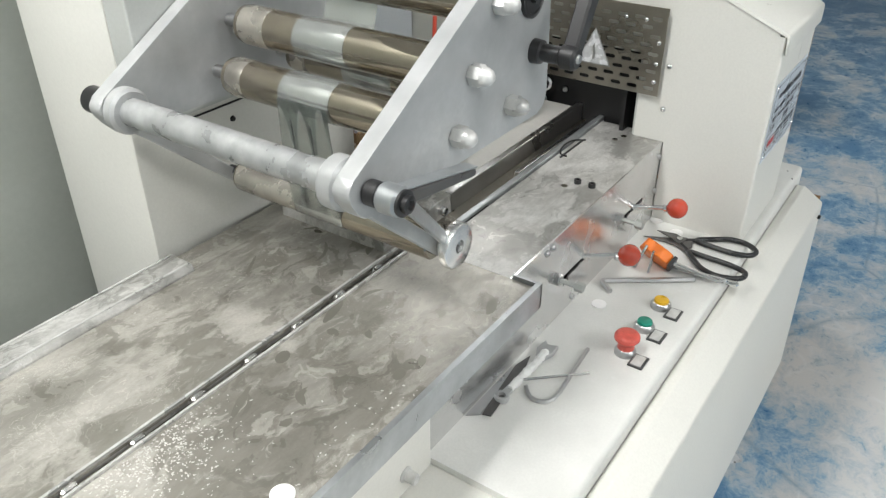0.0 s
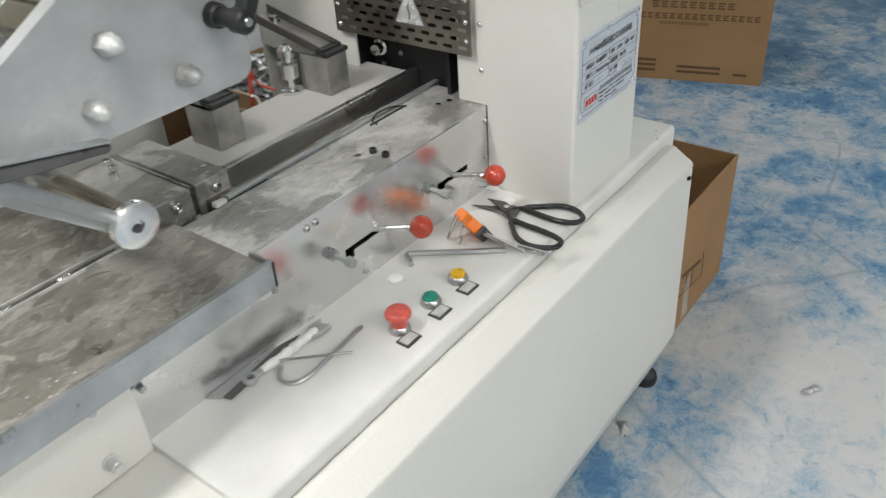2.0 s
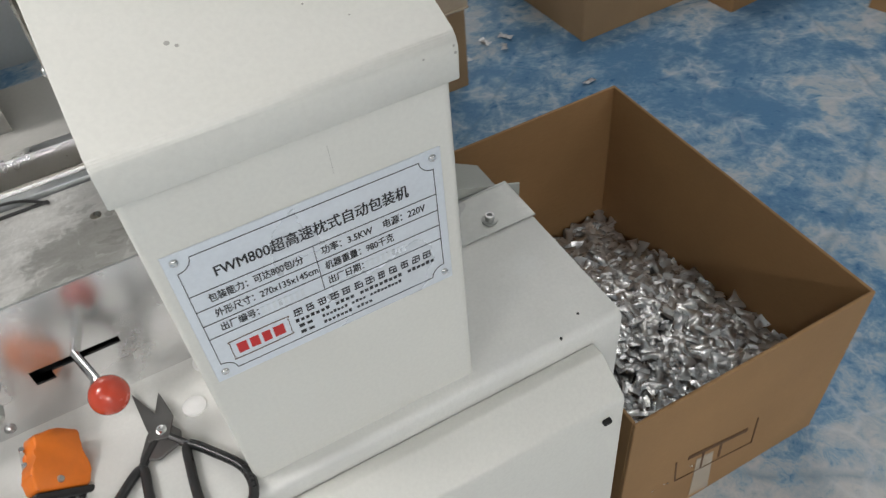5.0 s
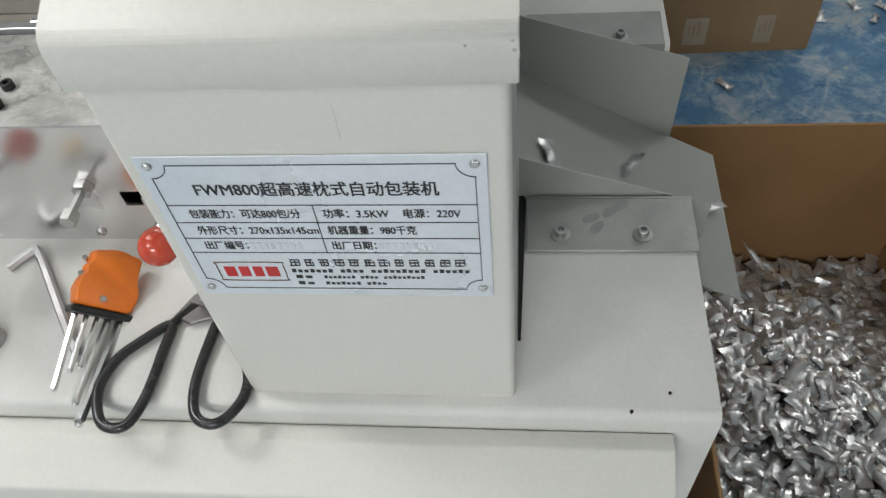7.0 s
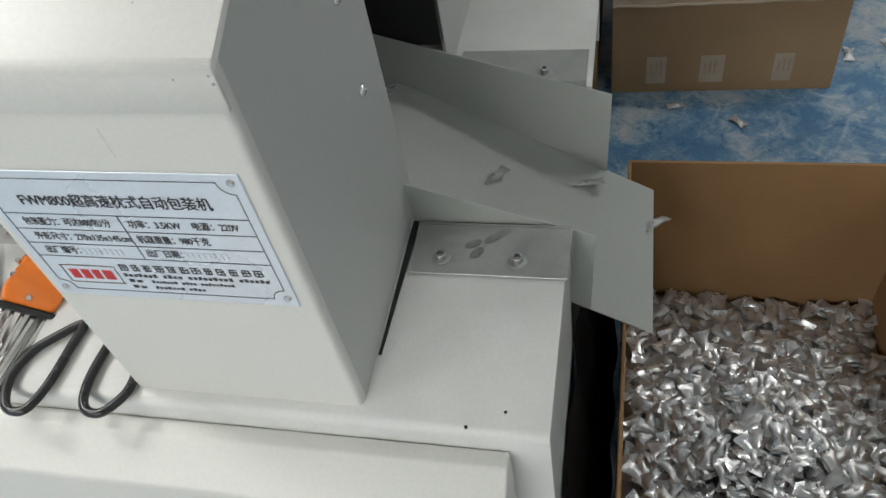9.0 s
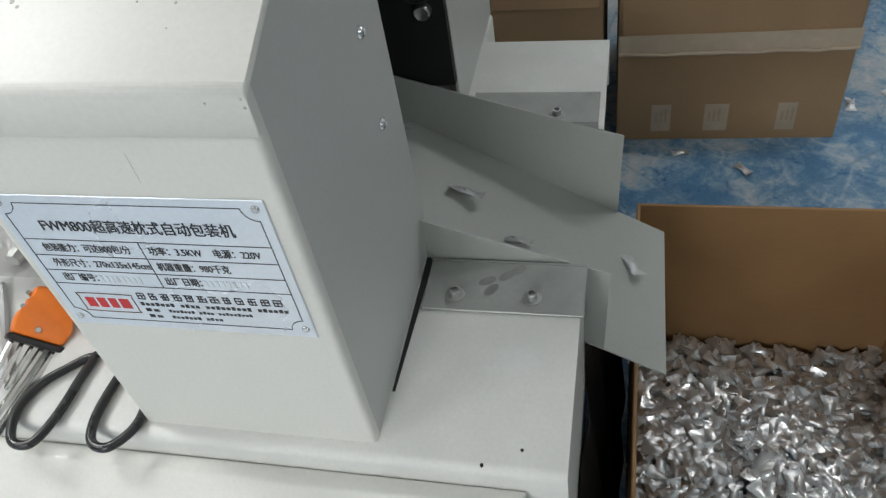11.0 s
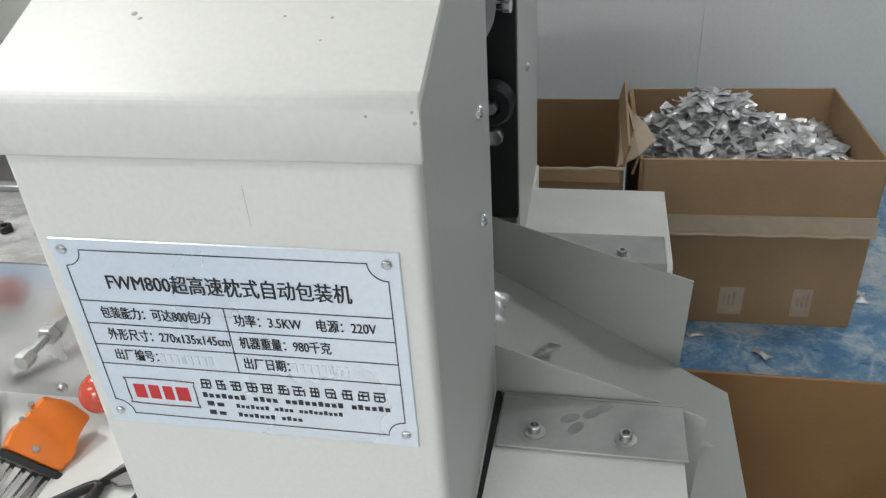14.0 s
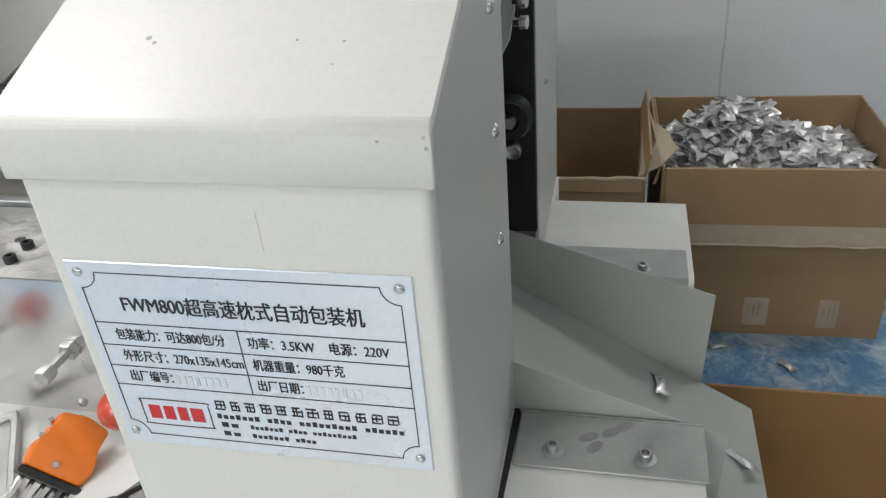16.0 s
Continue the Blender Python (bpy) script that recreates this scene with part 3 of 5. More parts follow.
# the two outlet-side panels carry their shade in the paint
mp("tower_side", prism([(0.0115, SH), (0.27, SH), (0.27, 1.258), (0.25, 1.258), (0.0115, 1.155)], "x", TX1 - 0.004, TX1), COVER_SHADED, "", 40)
mp("tower_side", prism([(0.522, SH + 0.001), (0.802, SH + 0.001), (0.802, 1.135), (0.52, 1.258), (0.522, 1.0)], "x", TX1 - 0.004, TX1), COVER_SHADED, "", 40)
mp("tower_side", prism([(0.0115, SH), (0.1845, SH), (0.1845, BED + 0.001), (0.248, BED + 0.001), (0.248, 1.08), (0.505, 1.08), (0.505, BED + 0.02), (0.802, BED + 0.02), (0.802, 1.135), (0.52, 1.258), (0.25, 1.258), (0.0115, 1.155)], "x", TX0, TX0 + 0.004), PAINT, "", 40)
mp("tower_back", box(TX0, TX1, 0.798, 0.802, SH, 1.13), PAINT)
lid = mp("lid", prism([(-0.0065, 1.12), (-0.0025, 1.12), (-0.0025, 1.1515), (0.25, 1.259), (0.52, 1.259), (0.808, 1.135), (0.808, 1.11), (0.812, 1.11), (0.812, 1.139), (0.522, 1.264), (0.248, 1.264), *[(0.0015 - 0.008 * math.sin(u) * 1.0, 1.1495 + 0.0095 * math.cos(u)) for u in (0.15, 0.4, 0.65, 0.9, 1.15, 1.4)], (-0.0065, 1.147)], "x", TX0 - 0.003, TX1 + 0.0045, 0.0012), PAINT, "sloping cream sheet lid with folded skirt", 50)
for px, py, pr in ((0.0534, 0.0585, 0.0022), (0.0588, 0.0546, 0.0016), (0.149, 0.055, 0.001), (0.1773, 0.0533, 0.0012), (0.1752, 0.0358, 0.0009)):
    pz = 1.1582 + 0.4267 * py
    part("paint_chip", lathe((px, py, pz), (px, py - 0.0003, pz + 0.0006), [(0, pr), (0.6, pr), (1, pr * 0.7)], 7), CHIP, lid)
for px, pz, pr in ((0.209, 1.147, 0.0009), (0.2345, 1.1435, 0.0012), (0.2335, 1.1495, 0.001)):
    part("paint_chip", lathe((px, -0.0064, pz), (px, -0.0069, pz), [(0, pr), (0.6, pr), (1, pr * 0.7)], 7), CHIP, lid)
part("scratch", prism([(0.1288, 1.102), (0.129, 1.1022), (0.1295, 1.075), (0.1293, 1.0748)], "y", -0.0002, 0.0002), CHIP, tower)
# linings near-black: the unlit depth of the tower is put into their colour
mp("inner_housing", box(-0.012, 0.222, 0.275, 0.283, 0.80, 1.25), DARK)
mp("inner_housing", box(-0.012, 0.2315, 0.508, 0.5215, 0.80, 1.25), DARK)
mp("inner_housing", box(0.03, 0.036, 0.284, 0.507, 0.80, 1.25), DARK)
mp("joint_gap", prism([(0.2345, 0.06), (0.2375, 0.06), (0.2425, 0.238), (0.2345, 0.262)], "z", SH + 0.0002, SH + 0.0012), DARK, "dark open joint")
mp("front_wall_inner", box(TX0 + 0.006, TX1 - 0.006, 0.25, 0.254, SH + 0.002, 1.24), COVER_SHADED)
for px, pz in ((TX1, 1.064), (TX1, 0.966), (TX1, 1.16)):
    part("side_screw", button_screw((px, 0.208, pz), (1, 0, 0), 0.0065), CHROME, tower, "", 40)
for pz in (1.063, 0.978):
    part("side_screw", button_screw((TX0, 0.195, pz), (-1, 0, 0), 0.0055), CHROME, tower, "", 40)
for py, pz in ((0.62, 0.961), (0.62, 1.08)):
    part("side_screw", button_screw((TX1, py, pz), (1, 0, 0), 0.006), STEEL, tower, "", 40)

# perforated guard on the infeed side
pg = mp("perforated_guard", bmesh.new(), PERF_STEEL, "tarnished perforated steel guard with staggered slots")


def perforated(y0, y1, z0, z1, x0, x1):
    """Staggered round-ended slots, row by row."""
    bm = bmesh.new()
    pitch_z, pitch_y, sl, sr = 0.0165, 0.034, 0.0105, 0.0036
    rows = int((z1 - z0 - 0.012) / pitch_z)
    lower = z0
    for k in range(rows):
        zc = z0 + 0.013 + k * pitch_z
        bm = prism([(y0, lower), (y1, lower), (y1, zc - sr), (y0, zc - sr)], "x", x0, x1, bm=bm)
        cs = []
        c = y0 + 0.02 + (pitch_y / 2 if k % 2 else 0)
        while c < y1 - 0.018:
            cs.append(c)
            c += pitch_y
        edges = [None, *cs, None]
        for a, b2 in zip(edges, edges[1:]):
            pts = []
            if a is None:
                pts += [(y0, zc + sr), (y0, zc - sr)]
            else:
                pts += [(a + sl + sr * (math.sin(u) - 1) * 1.0 + 0, zc + sr * math.cos(u)) for u in [i * math.pi / 6 for i in range(7)]]
            if b2 is None:
                pts += [(y1, zc - sr), (y1, zc + sr)]
            else:
                pts += [(b2 - sl - sr * (math.sin(u) - 1), zc - sr * math.cos(u)) for u in [i * math.pi / 6 for i in range(7)]]
            bm = prism(pts, "x", x0, x1, bm=bm)
        lower = zc + sr
    return prism([(y0, lower), (y1, lower), (y1, z1), (y0, z1)], "x", x0, x1, bm=bm)


bm = perforated(0.206, 0.54, 1.005, 1.172, -0.034, -0.032)
bmesh.ops.recalc_face_normals(bm, faces=bm.faces)
bm.to_mesh(pg.data)
bm.free()
for py, pz in ((0.217, 1.032), (0.217, 1.067), (0.217, 1.107), (0.247, 1.147), (0.287, 1.147), (0.53, 1.02), (0.53, 1.06), (0.53, 1.1)):
    part("standoff_screw", button_screw((-0.034, py, pz), (-1, 0, 0), 0.005), CHROME, pg, "", 40)
    part("standoff", rod((-0.032, py, pz), (-0.02, py, pz), 0.004, 10), STEEL, pg)
part("warning_triangle", prism([(0.308, 1.045), (0.382, 1.045), (0.345, 1.118)], "x", -0.0355, -0.0345), SMUDGE, pg, "worn grey warning triangle edge")
part("warning_face", prism([(0.312, 1.0475), (0.378, 1.0475), (0.345, 1.1125)], "x", -0.0362, -0.0356), FADED, pg, "faded silvery warning triangle face")
part("warning_mark", prism([(0.343, 1.055), (0.347, 1.055), (0.346, 1.068), (0.3505, 1.072), (0.343, 1.09), (0.344, 1.074), (0.340, 1.07)], "x", -0.0366, -0.0363), SMUDGE, pg)

# nameplate
np_ = mp("nameplate", box(-0.0095, 0.2175, -0.0015, -0.0001, 0.9075, 1.062, 0.0006, seg=1), PLATE, "silvery-blue printed machine nameplate")
PU, PV, PW, PH = -0.0085, 1.0625, 0.2255, 0.1515
for px, pz in ((-0.001, 1.054), (0.2095, 1.054), (0.2095, 0.919), (-0.001, 0.919)):
    part("rivet", lathe((px, -0.0015, pz), (px, -0.0042, pz), [(0, 0.0035), (0.5, 0.0033), (0.85, 0.002), (1, 0.0)], 14), CHROME, np_, "", 60)


def bar(u0, u1, v0, v1, mat=INK, name="printed_bar"):
    return part(name, box(PU + u0 * PW, PU + u1 * PW, -0.00185, -0.0015, PV - v1 * PH, PV - v0 * PH), mat, np_)


def lettering(s, u, v, h, width=None, mat=INK):
    """Printed words with their left foot at u, v (shares of the plate), h metres high."""
    cu = bpy.data.curves.new("lettering", "FONT")
    cu.body, cu.size, cu.extrude = s, h * 1.38, 0.0001
    cu.resolution_u = 3
    tmp = new("lettering", cu)
    dg = bpy.context.evaluated_depsgraph_get()
    me = bpy.data.meshes.new_from_object(tmp.evaluated_get(dg))
    bpy.data.objects.remove(tmp)
    xs = [w.co.x for w in me.vertices] or [0, 1]
    k = width * PW / (max(xs) - min(xs)) if width else 1.0
    bm = bmesh.new()
    bm.from_mesh(me)
    twin = bmesh.ops.duplicate(bm, geom=bm.verts[:] + bm.edges[:] + bm.faces[:])
    bmesh.ops.translate(bm, vec=(h * 0.045 / (k or 1), h * 0.01, 0.00003), verts=[g for g in twin["geom"] if isinstance(g, bmesh.types.BMVert)])
    bm.to_mesh(me)
    bm.free()
    me.transform(Matrix.Translation((PU + u * PW, -0.00175, PV - v * PH)) @ pose(0, 0, 0, 90) @ Matrix.Diagonal((k, 1, 1, 1)) @ Matrix.Translation((-min(xs), 0, 0)))
    me.materials.clear()
    me.materials.append(mat)
    ob = new("lettering", me)
    ob.parent = np_
    return ob


L0, L1, VT, VB, CUT = 0.028, 0.968, 0.055, 0.962, 0.055
th = 0.004
bar(L0 + CUT, L1 - CUT, VT, VT + th), bar(L0 + CUT, L1 - CUT, VB - th, VB)
bar(L0, L0 + 0.0028, VT + CUT * 1.5, VB - CUT * 1.5), bar(L1 - 0.0028, L1, VT + CUT * 1.5, VB - CUT * 1.5)
for cu_, cv_, a0 in ((L0, VT, 0), (L1, VT, 90), (L1, VB, 180), (L0, VB, 270)):
    cx, cz, rr = PU + cu_ * PW, PV - cv_ * PH, CUT * PW
    pts = [(cx + rr * math.cos(radians(-a0 - i * 15)), -0.0017, cz + rr * math.sin(radians(-a0 - i * 15))) for i in range(7)]
    part("corner_line", tube(pts, 0.00035, 6, cyclic_pts=2), INK, np_)
for v in (0.312, 0.433, 0.55, 0.66):
    bar(L0, L1, v, v + th)
bar(0.475, 0.4778, 0.312, 0.66)
lettering("FWM800超高速枕式自动包装机", 0.138, 0.245, 0.0108, 0.72)
lettering("包装能力：可达800包/分", 0.085, 0.398, 0.0075, 0.345)
lettering("功率：3.5KW", 0.50, 0.398, 0.0075, 0.20)
lettering("电源：220V", 0.745, 0.398, 0.0075, 0.17)
lettering("外形尺寸：270x135x145cm", 0.085, 0.516, 0.0075, 0.385)
lettering("机器重量：980千克", 0.50, 0.516, 0.0075, 0.275)
lettering("出厂编号：", 0.085, 0.63, 0.0075, 0.14)
lettering("出厂日期：", 0.50, 0.63, 0.0075, 0.14)
for u0 in (0.235, 0.65):
    for k in range(8):
        bar(u0 + k * 0.022, u0 + k * 0.022 + 0.012, 0.585, 0.635, EMBOSS, "stamped_figure")
# maker's mark and lines as plain shapes
part("mark_frame", tube([(PU + u * PW, -0.0017, PV - v * PH) for u, v in ((0.1, 0.742), (0.3, 0.742), (0.313, 0.762), (0.313, 0.872), (0.3, 0.892), (0.1, 0.892), (0.087, 0.872), (0.087, 0.762))], 0.0004, 6, closed=True, cyclic_pts=3), INK_BROWN, np_)
for a, b2 in ((0.108, 0.146), (0.158, 0.193), (0.206, 0.238), (0.25, 0.292)):
    bar(a, b2, 0.778, 0.858, INK_RED, "mark_block")
rng = random.Random(12)
for k in range(12):
    u = 0.338 + k * 0.0492
    for v in (0.716, 0.737, 0.762):
        a = rng.uniform(0.0, 0.008)
        bar(u + a, u + rng.uniform(0.03, 0.038), v, v + 0.0075)
    for a in (rng.uniform(0.002, 0.008), rng.uniform(0.015, 0.02), rng.uniform(0.028, 0.034)):
        bar(u + a, u + a + 0.0042, rng.uniform(0.714, 0.735), rng.uniform(0.755, 0.772))
for u0, u1, v0, v1, step in ((0.338, 0.93, 0.795, 0.822, 0.0205), (0.345, 0.42, 0.846, 0.872, 0.032), (0.44, 0.785, 0.85, 0.872, 0.0155), (0.345, 0.42, 0.9, 0.925, 0.032), (0.44, 0.66, 0.902, 0.925, 0.0175)):
    k = 0
    while u0 + k * step < u1 - step * 0.5:
        if not (step < 0.03 and k in (7, 12, 22)):
            bar(u0 + k * step, u0 + (k + 0.68) * step, v0 + (0.006 if k % 3 else 0), v1)
        k += 1

# outlet chute
def floor_z(x):
    return 0.536 - 0.58 * (x - 0.517)


ch = mp("chute", prism([(0.14, floor_z(0.14)), (0.52, floor_z(0.52)), (0.52, floor_z(0.52) - 0.0025), (0.14, floor_z(0.14) - 0.0025)], "y", 0.247, 0.505), CHUTE_PAINT, "grey-painted sheet outlet chute", 30)
part("chute_wall", prism([(0.14, 0.822), (0.456, 0.718), (0.4505, floor_z(0.4505) + 0.0005), (0.14, floor_z(0.14) + 0.0005)], "y", 0.5025, 0.505), CHUTE_PAINT, ch)
part("chute_wall", prism([(0.2345, 0.8), (0.447, 0.7225), (0.441, floor_z(0.441) + 0.0005), (0.2345, floor_z(0.2345) + 0.0005)], "y", 0.247, 0.2495), CHUTE_PAINT, ch)
for by0, by1 in ((0.168, 0.2405), (0.5065, 0.573)):
    br = mp("chute_bracket", box(0.243, 0.4215, by0, by1, SH + 0.0005, SH + 0.004, 0.0008, seg=1), BRACKET, "smeared bare steel chute bracket")
    part("bracket_lip", box(0.243, 0.4215, by1 if by0 < 0.3 else by0 - 0.003, by1 + 0.003 if by0 < 0.3 else by0, SH - 0.08, SH + 0.004), BRACKET, br)
    for px in (0.279, 0.365):
        py = 0.189 if by0 < 0.3 else 0.519
        part("washer", lathe((px, py, SH + 0.004), (px, py, SH + 0.006), [(0, 0.0105), (0.8, 0.0105), (1, 0.0095)], 20), BRACKET, br, "", 40)
        part("socket_bolt", lathe((px, py, SH + 0.006), (px, py, SH + 0.014), [(0, 0.0062), (0.9, 0.0062), (1, 0.0055), (1, 0.0036), (0.4, 0.0032)], 16), STEEL, br, "", 40)

# finger marks on the bare bracket
for k, (px, py, an) in enumerate(((0.333, 0.221, 0.7), (0.345, 0.230, 0.7), (0.312, 0.212, 0.5), (0.318, 0.199, 0.9))):
    bm = bmesh.new()
    ring = []
    for q in range(16):
        u = q * math.tau / 16
        lx, ly = 0.0105 * math.cos(u), 0.0058 * math.sin(u)
        ring.append(bm.verts.new((px + lx * math.cos(an) - ly * math.sin(an), py + lx * math.sin(an) + ly * math.cos(an), SH + 0.00415 + 0.00004 * k)))
    bm.faces.new(ring)
    mp("finger_mark", bm, SMUDGE, "greasy finger mark")

# ---- beds ----
pan = mp("infeed_pan", bmesh.new(), PAN_STEEL, "powder-smeared steel infeed pan with centre slot")
bm = box(-1.62, -0.612, 0.146, 0.359, BED - 0.004, BED)
bm = box(-1.62, -0.612, 0.373, 0.585, BED - 0.004, BED, bm=bm)
bmesh.ops.recalc_face_normals(bm, faces=bm.faces)
bm.to_mesh(pan.data)
bm.free()
part("pan_rim", prism([(0.139, BED - 0.035), (0.142, BED - 0.035), (0.142, BED + 0.003), (0.147, BED + 0.003), (0.147, BED + 0.007), (0.139, BED + 0.007)], "x", -1.62, -0.606), RIM_STEEL, pan, "folded smudged steel rim")
part("pan_rim_end", box(-0.61, -0.606, 0.139, 0.186, BED - 0.035, BED + 0.006), RIM_STEEL, pan)
part("pan_rim", prism([(0.585, BED - 0.03), (0.585, BED + 0.003), (0.588, BED + 0.012), (0.632, BED + 0.012), (0.638, BED + 0.008), (0.638, BED - 0.03)], "x", -1.62, -0.86), BED_STEEL, pan, "raised powdered steel edge strip")
for y0 in (0.5895, 0.629):
    part("bright_edge", box(-1.62, -0.862, y0, y0 + 0.0035, BED + 0.0122, BED + 0.0138), POWDERED, pan)
part("pan_strip", box(-0.86, -0.6, 0.5855, 0.638, BED - 0.004, BED), PAN_STEEL, pan)
part("slot_floor", box(-1.62, -0.64, 0.3608, 0.3712, BED - 0.026, BED - 0.006, 0.001), PERF_STEEL, pan)
for y0, y1 in ((0.355, 0.3585), (0.3735, 0.377)):
    part("slot_lip", box(-1.62, -0.64, y0, y1, BED - 0.026, BED + 0.004), POWDERED, pan)
for k in range(9):
    px = -0.70 - k * 0.085
    part("pusher_lug", box(px - 0.011, px + 0.011, 0.3605, 0.3715, BED - 0.02, BED + 0.004, 0.005), LUG, pan, "bright pusher lug")
for bx, bz, br2, mat in ((-0.889, 0.760, 0.012, POWDERED), (-0.889, 0.851, 0.0075, STEEL), (-0.8225, 0.836, 0.0075, STEEL)):
    part("socket_bolt", lathe((bx, 0.186, bz), (bx, 0.176 - br2 * 1.5, bz), [(0, br2), (0.4, br2), (0.45, br2 * 0.7), (0.95, br2 * 0.7), (1, br2 * 0.55), (0.95, br2 * 0.33)], 18), mat, pan, "", 40)

bed = mp("sealing_bed", box(-0.612, 0.015, 0.1865, 0.332, BED - 0.004, BED, 0.0008, seg=1), BED_STEEL, "powder-covered steel bed plate")
bedbody = mp("bed_body", box(-0.6115, -0.0205, 0.226, 0.33, SH + 0.001, BED - 0.005), PAINT_GREY)
for px, py in ((-0.278, 0.245), (-0.278, 0.217), ):
    part("cap_screw", lathe((px, py, BED), (px, py, BED + 0.008), [(0, 0.0066), (0.9, 0.0066), (1, 0.0058), (1, 0.0034), (0.5, 0.003)], 16), BLACK, bed, "black socket cap screw", 40)
for px, py in ((-0.30, 0.26), (-0.06, 0.27), (-0.035, 0.262)):
    part("pin_hole", lathe((px, py, BED - 0.001), (px, py, BED + 0.0006), [(0, 0.006), (1, 0.006)], 14), PERF_STEEL, bed)
part("shear_mark", box(-0.2, -0.1, 0.318, 0.322, BED, BED + 0.003, 0.001), BLACK, bed)
rng = random.Random(21)
V, F = [], []
for k in range(760):
    if k < 660:
        px, py = rng.gauss(-1.125, 0.045), 0.352 - abs(rng.gauss(0, 0.045))
    elif k < 720:
        px, py = rng.uniform(-1.1, -0.78), rng.gauss(0.17, 0.012)
    else:
        px, py = rng.uniform(-1.2, -0.65), rng.choice((rng.uniform(0.16, 0.35), rng.uniform(0.38, 0.57)))
    if not (-1.3 < px < -0.63 and 0.15 < py < 0.353 or 0.38 < py < 0.58):
        continue
    s, an = rng.uniform(0.0004, 0.0016), rng.uniform(0, 6.28)
    o = len(V)
    for q in range(5):
        rr = s * rng.uniform(0.6, 1.3) * (1.6 if q % 2 else 0.8)
        V.append((px + rr * math.cos(an + q * 1.257), py + rr * math.sin(an + q * 1.257), BED + 0.0002))
    V.append((px, py, BED + 0.0002 + s * 0.45))
    F += [(o + q, o + (q + 1) % 5, o + 5) for q in range(5)]
me = bpy.data.meshes.new("powder_crumbs")
me.from_pydata(V, [], F)
me.materials.append(CRUMB)
tagged(new("powder_crumbs", me), "scattered pale powder crumbs on the infeed pan", "crumbs", kind="stuff")
part("hole_plug", lathe((-1.09, 0.178, BED), (-1.09, 0.178, BED + 0.004), [(0, 0.0135), (0.5, 0.0135), (1, 0.009)], 22), WHITE, pan, "white plastic hole plug", 40)
rng = random.Random(77)
marks = [(-0.873, 0.193, 0.011, 0.0075, 0.2), (-0.85, 0.194, 0.012, 0.008, 0.1), (-0.82, 0.347, 0.028, 0.007, 0.25), (-0.93, 0.335, 0.013, 0.009, 0.4)]
marks += [(rng.uniform(-1.05, -0.66), rng.uniform(0.165, 0.345), rng.uniform(0.006, 0.03), rng.uniform(0.0025, 0.007), rng.gauss(0.5, 0.5)) for _ in range(11)]
marks += [(rng.uniform(-0.95, -0.64), rng.uniform(0.39, 0.57), rng.uniform(0.008, 0.034), rng.uniform(0.0025, 0.008), rng.gauss(0.3, 0.5)) for _ in range(7)]
for k, (mx, my, ma, mb, an) in enumerate(marks):
    bow = 0.0 if k < 4 else rng.uniform(-0.5, 0.5)
    bm = bmesh.new()
    ring = []
    for q in range(14):
        u = q * math.tau / 14
        ru = 1.0 if k < 4 else rng.uniform(0.8, 1.15)
        lx, ly = ma * ru * math.cos(u), mb * ru * math.sin(u)
        ly += bow * lx * lx / ma
        ring.append(bm.verts.new((mx + lx * math.cos(an) - ly * math.sin(an), my + lx * math.sin(an) + ly * math.cos(an), BED + 0.00025 + k * 0.000004)))
    bm.faces.new(ring)
    part("wiped_mark", bm, WIPED, pan)
# film channel: black belt groove between two steel rails
mp("channel_rail", box(-0.52, 0.03, 0.334, 0.346, BED - 0.03, BED + 0.006, 0.0015), RIM_STEEL, "worn steel channel rail")
mp("channel_belt", box(-0.53, 0.03, 0.3465, 0.385, BED - 0.035, BED - 0.012), PERF_STEEL, "dark channel floor")
mp("channel_rail", box(-0.30, 0.03, 0.352, 0.362, BED - 0.014, BED + 0.001, 0.0015), CHROME, "bright guide strip")
mp("channel_rail", box(-0.4745, 0.03, 0.386, 0.4, BED - 0.03, BED + 0.022, 0.0015), STEEL, "worn steel channel rail")
far = mp("far_bed", box(-0.4745, 0.01, 0.4005, 0.545, BED - 0.01, BED + 0.02, 0.002), FAR_PAINT, "grey-painted far bed plate with powder")
for px in (-0.41, -0.14):
    blk = mp("holder_block", bmesh.new(), HOLDER_STEEL, "folded steel film holder bracket")
    bm = box(px - 0.027, px + 0.027, 0.445, 0.449, BED + 0.02, BED + 0.095)
    bm = box(px - 0.027, px - 0.023, 0.449, 0.52, BED + 0.02, BED + 0.095, bm=bm)
    bm = box(px - 0.027, px + 0.027, 0.4495, 0.6, BED + 0.092, BED + 0.095, bm=bm)
    bmesh.ops.recalc_face_normals(bm, faces=bm.faces)
    bm.to_mesh(blk.data)
    bm.free()
    part("clamp_strip", box(px - 0.03, px + 0.03, 0.44, 0.455, BED + 0.0955, BED + 0.104, 0.002), BLACK, blk)
    part("strap", prism([(0.456, BED + 0.0955), (0.65, BED + 0.1375), (0.65, BED + 0.1405), (0.456, BED + 0.0985)], "x", px - 0.018, px + 0.024), HOLDER_STEEL, blk, "steel channel strap")
    for ax in (px - 0.022, px + 0.0245):
        part("flange", prism([(0.456, BED + 0.095), (0.65, BED + 0.137), (0.65, BED + 0.155), (0.456, BED + 0.108)], "x", ax, ax + 0.0035), BLADE, blk, "dark upturned flange")
    part("strap_bolt", lathe((px + 0.003, 0.61, BED + 0.131), (px + 0.003, 0.609, BED + 0.146), [(0, 0.014), (0.15, 0.014), (0.16, 0.009), (0.9, 0.009), (1, 0.007)], 16), CHROME, blk, "", 40)
    part("rubber_pad", box(px - 0.026, px + 0.026, 0.455, 0.475, BED + 0.0955, BED + 0.107, 0.002), BLACK, blk, "black rubber pad")
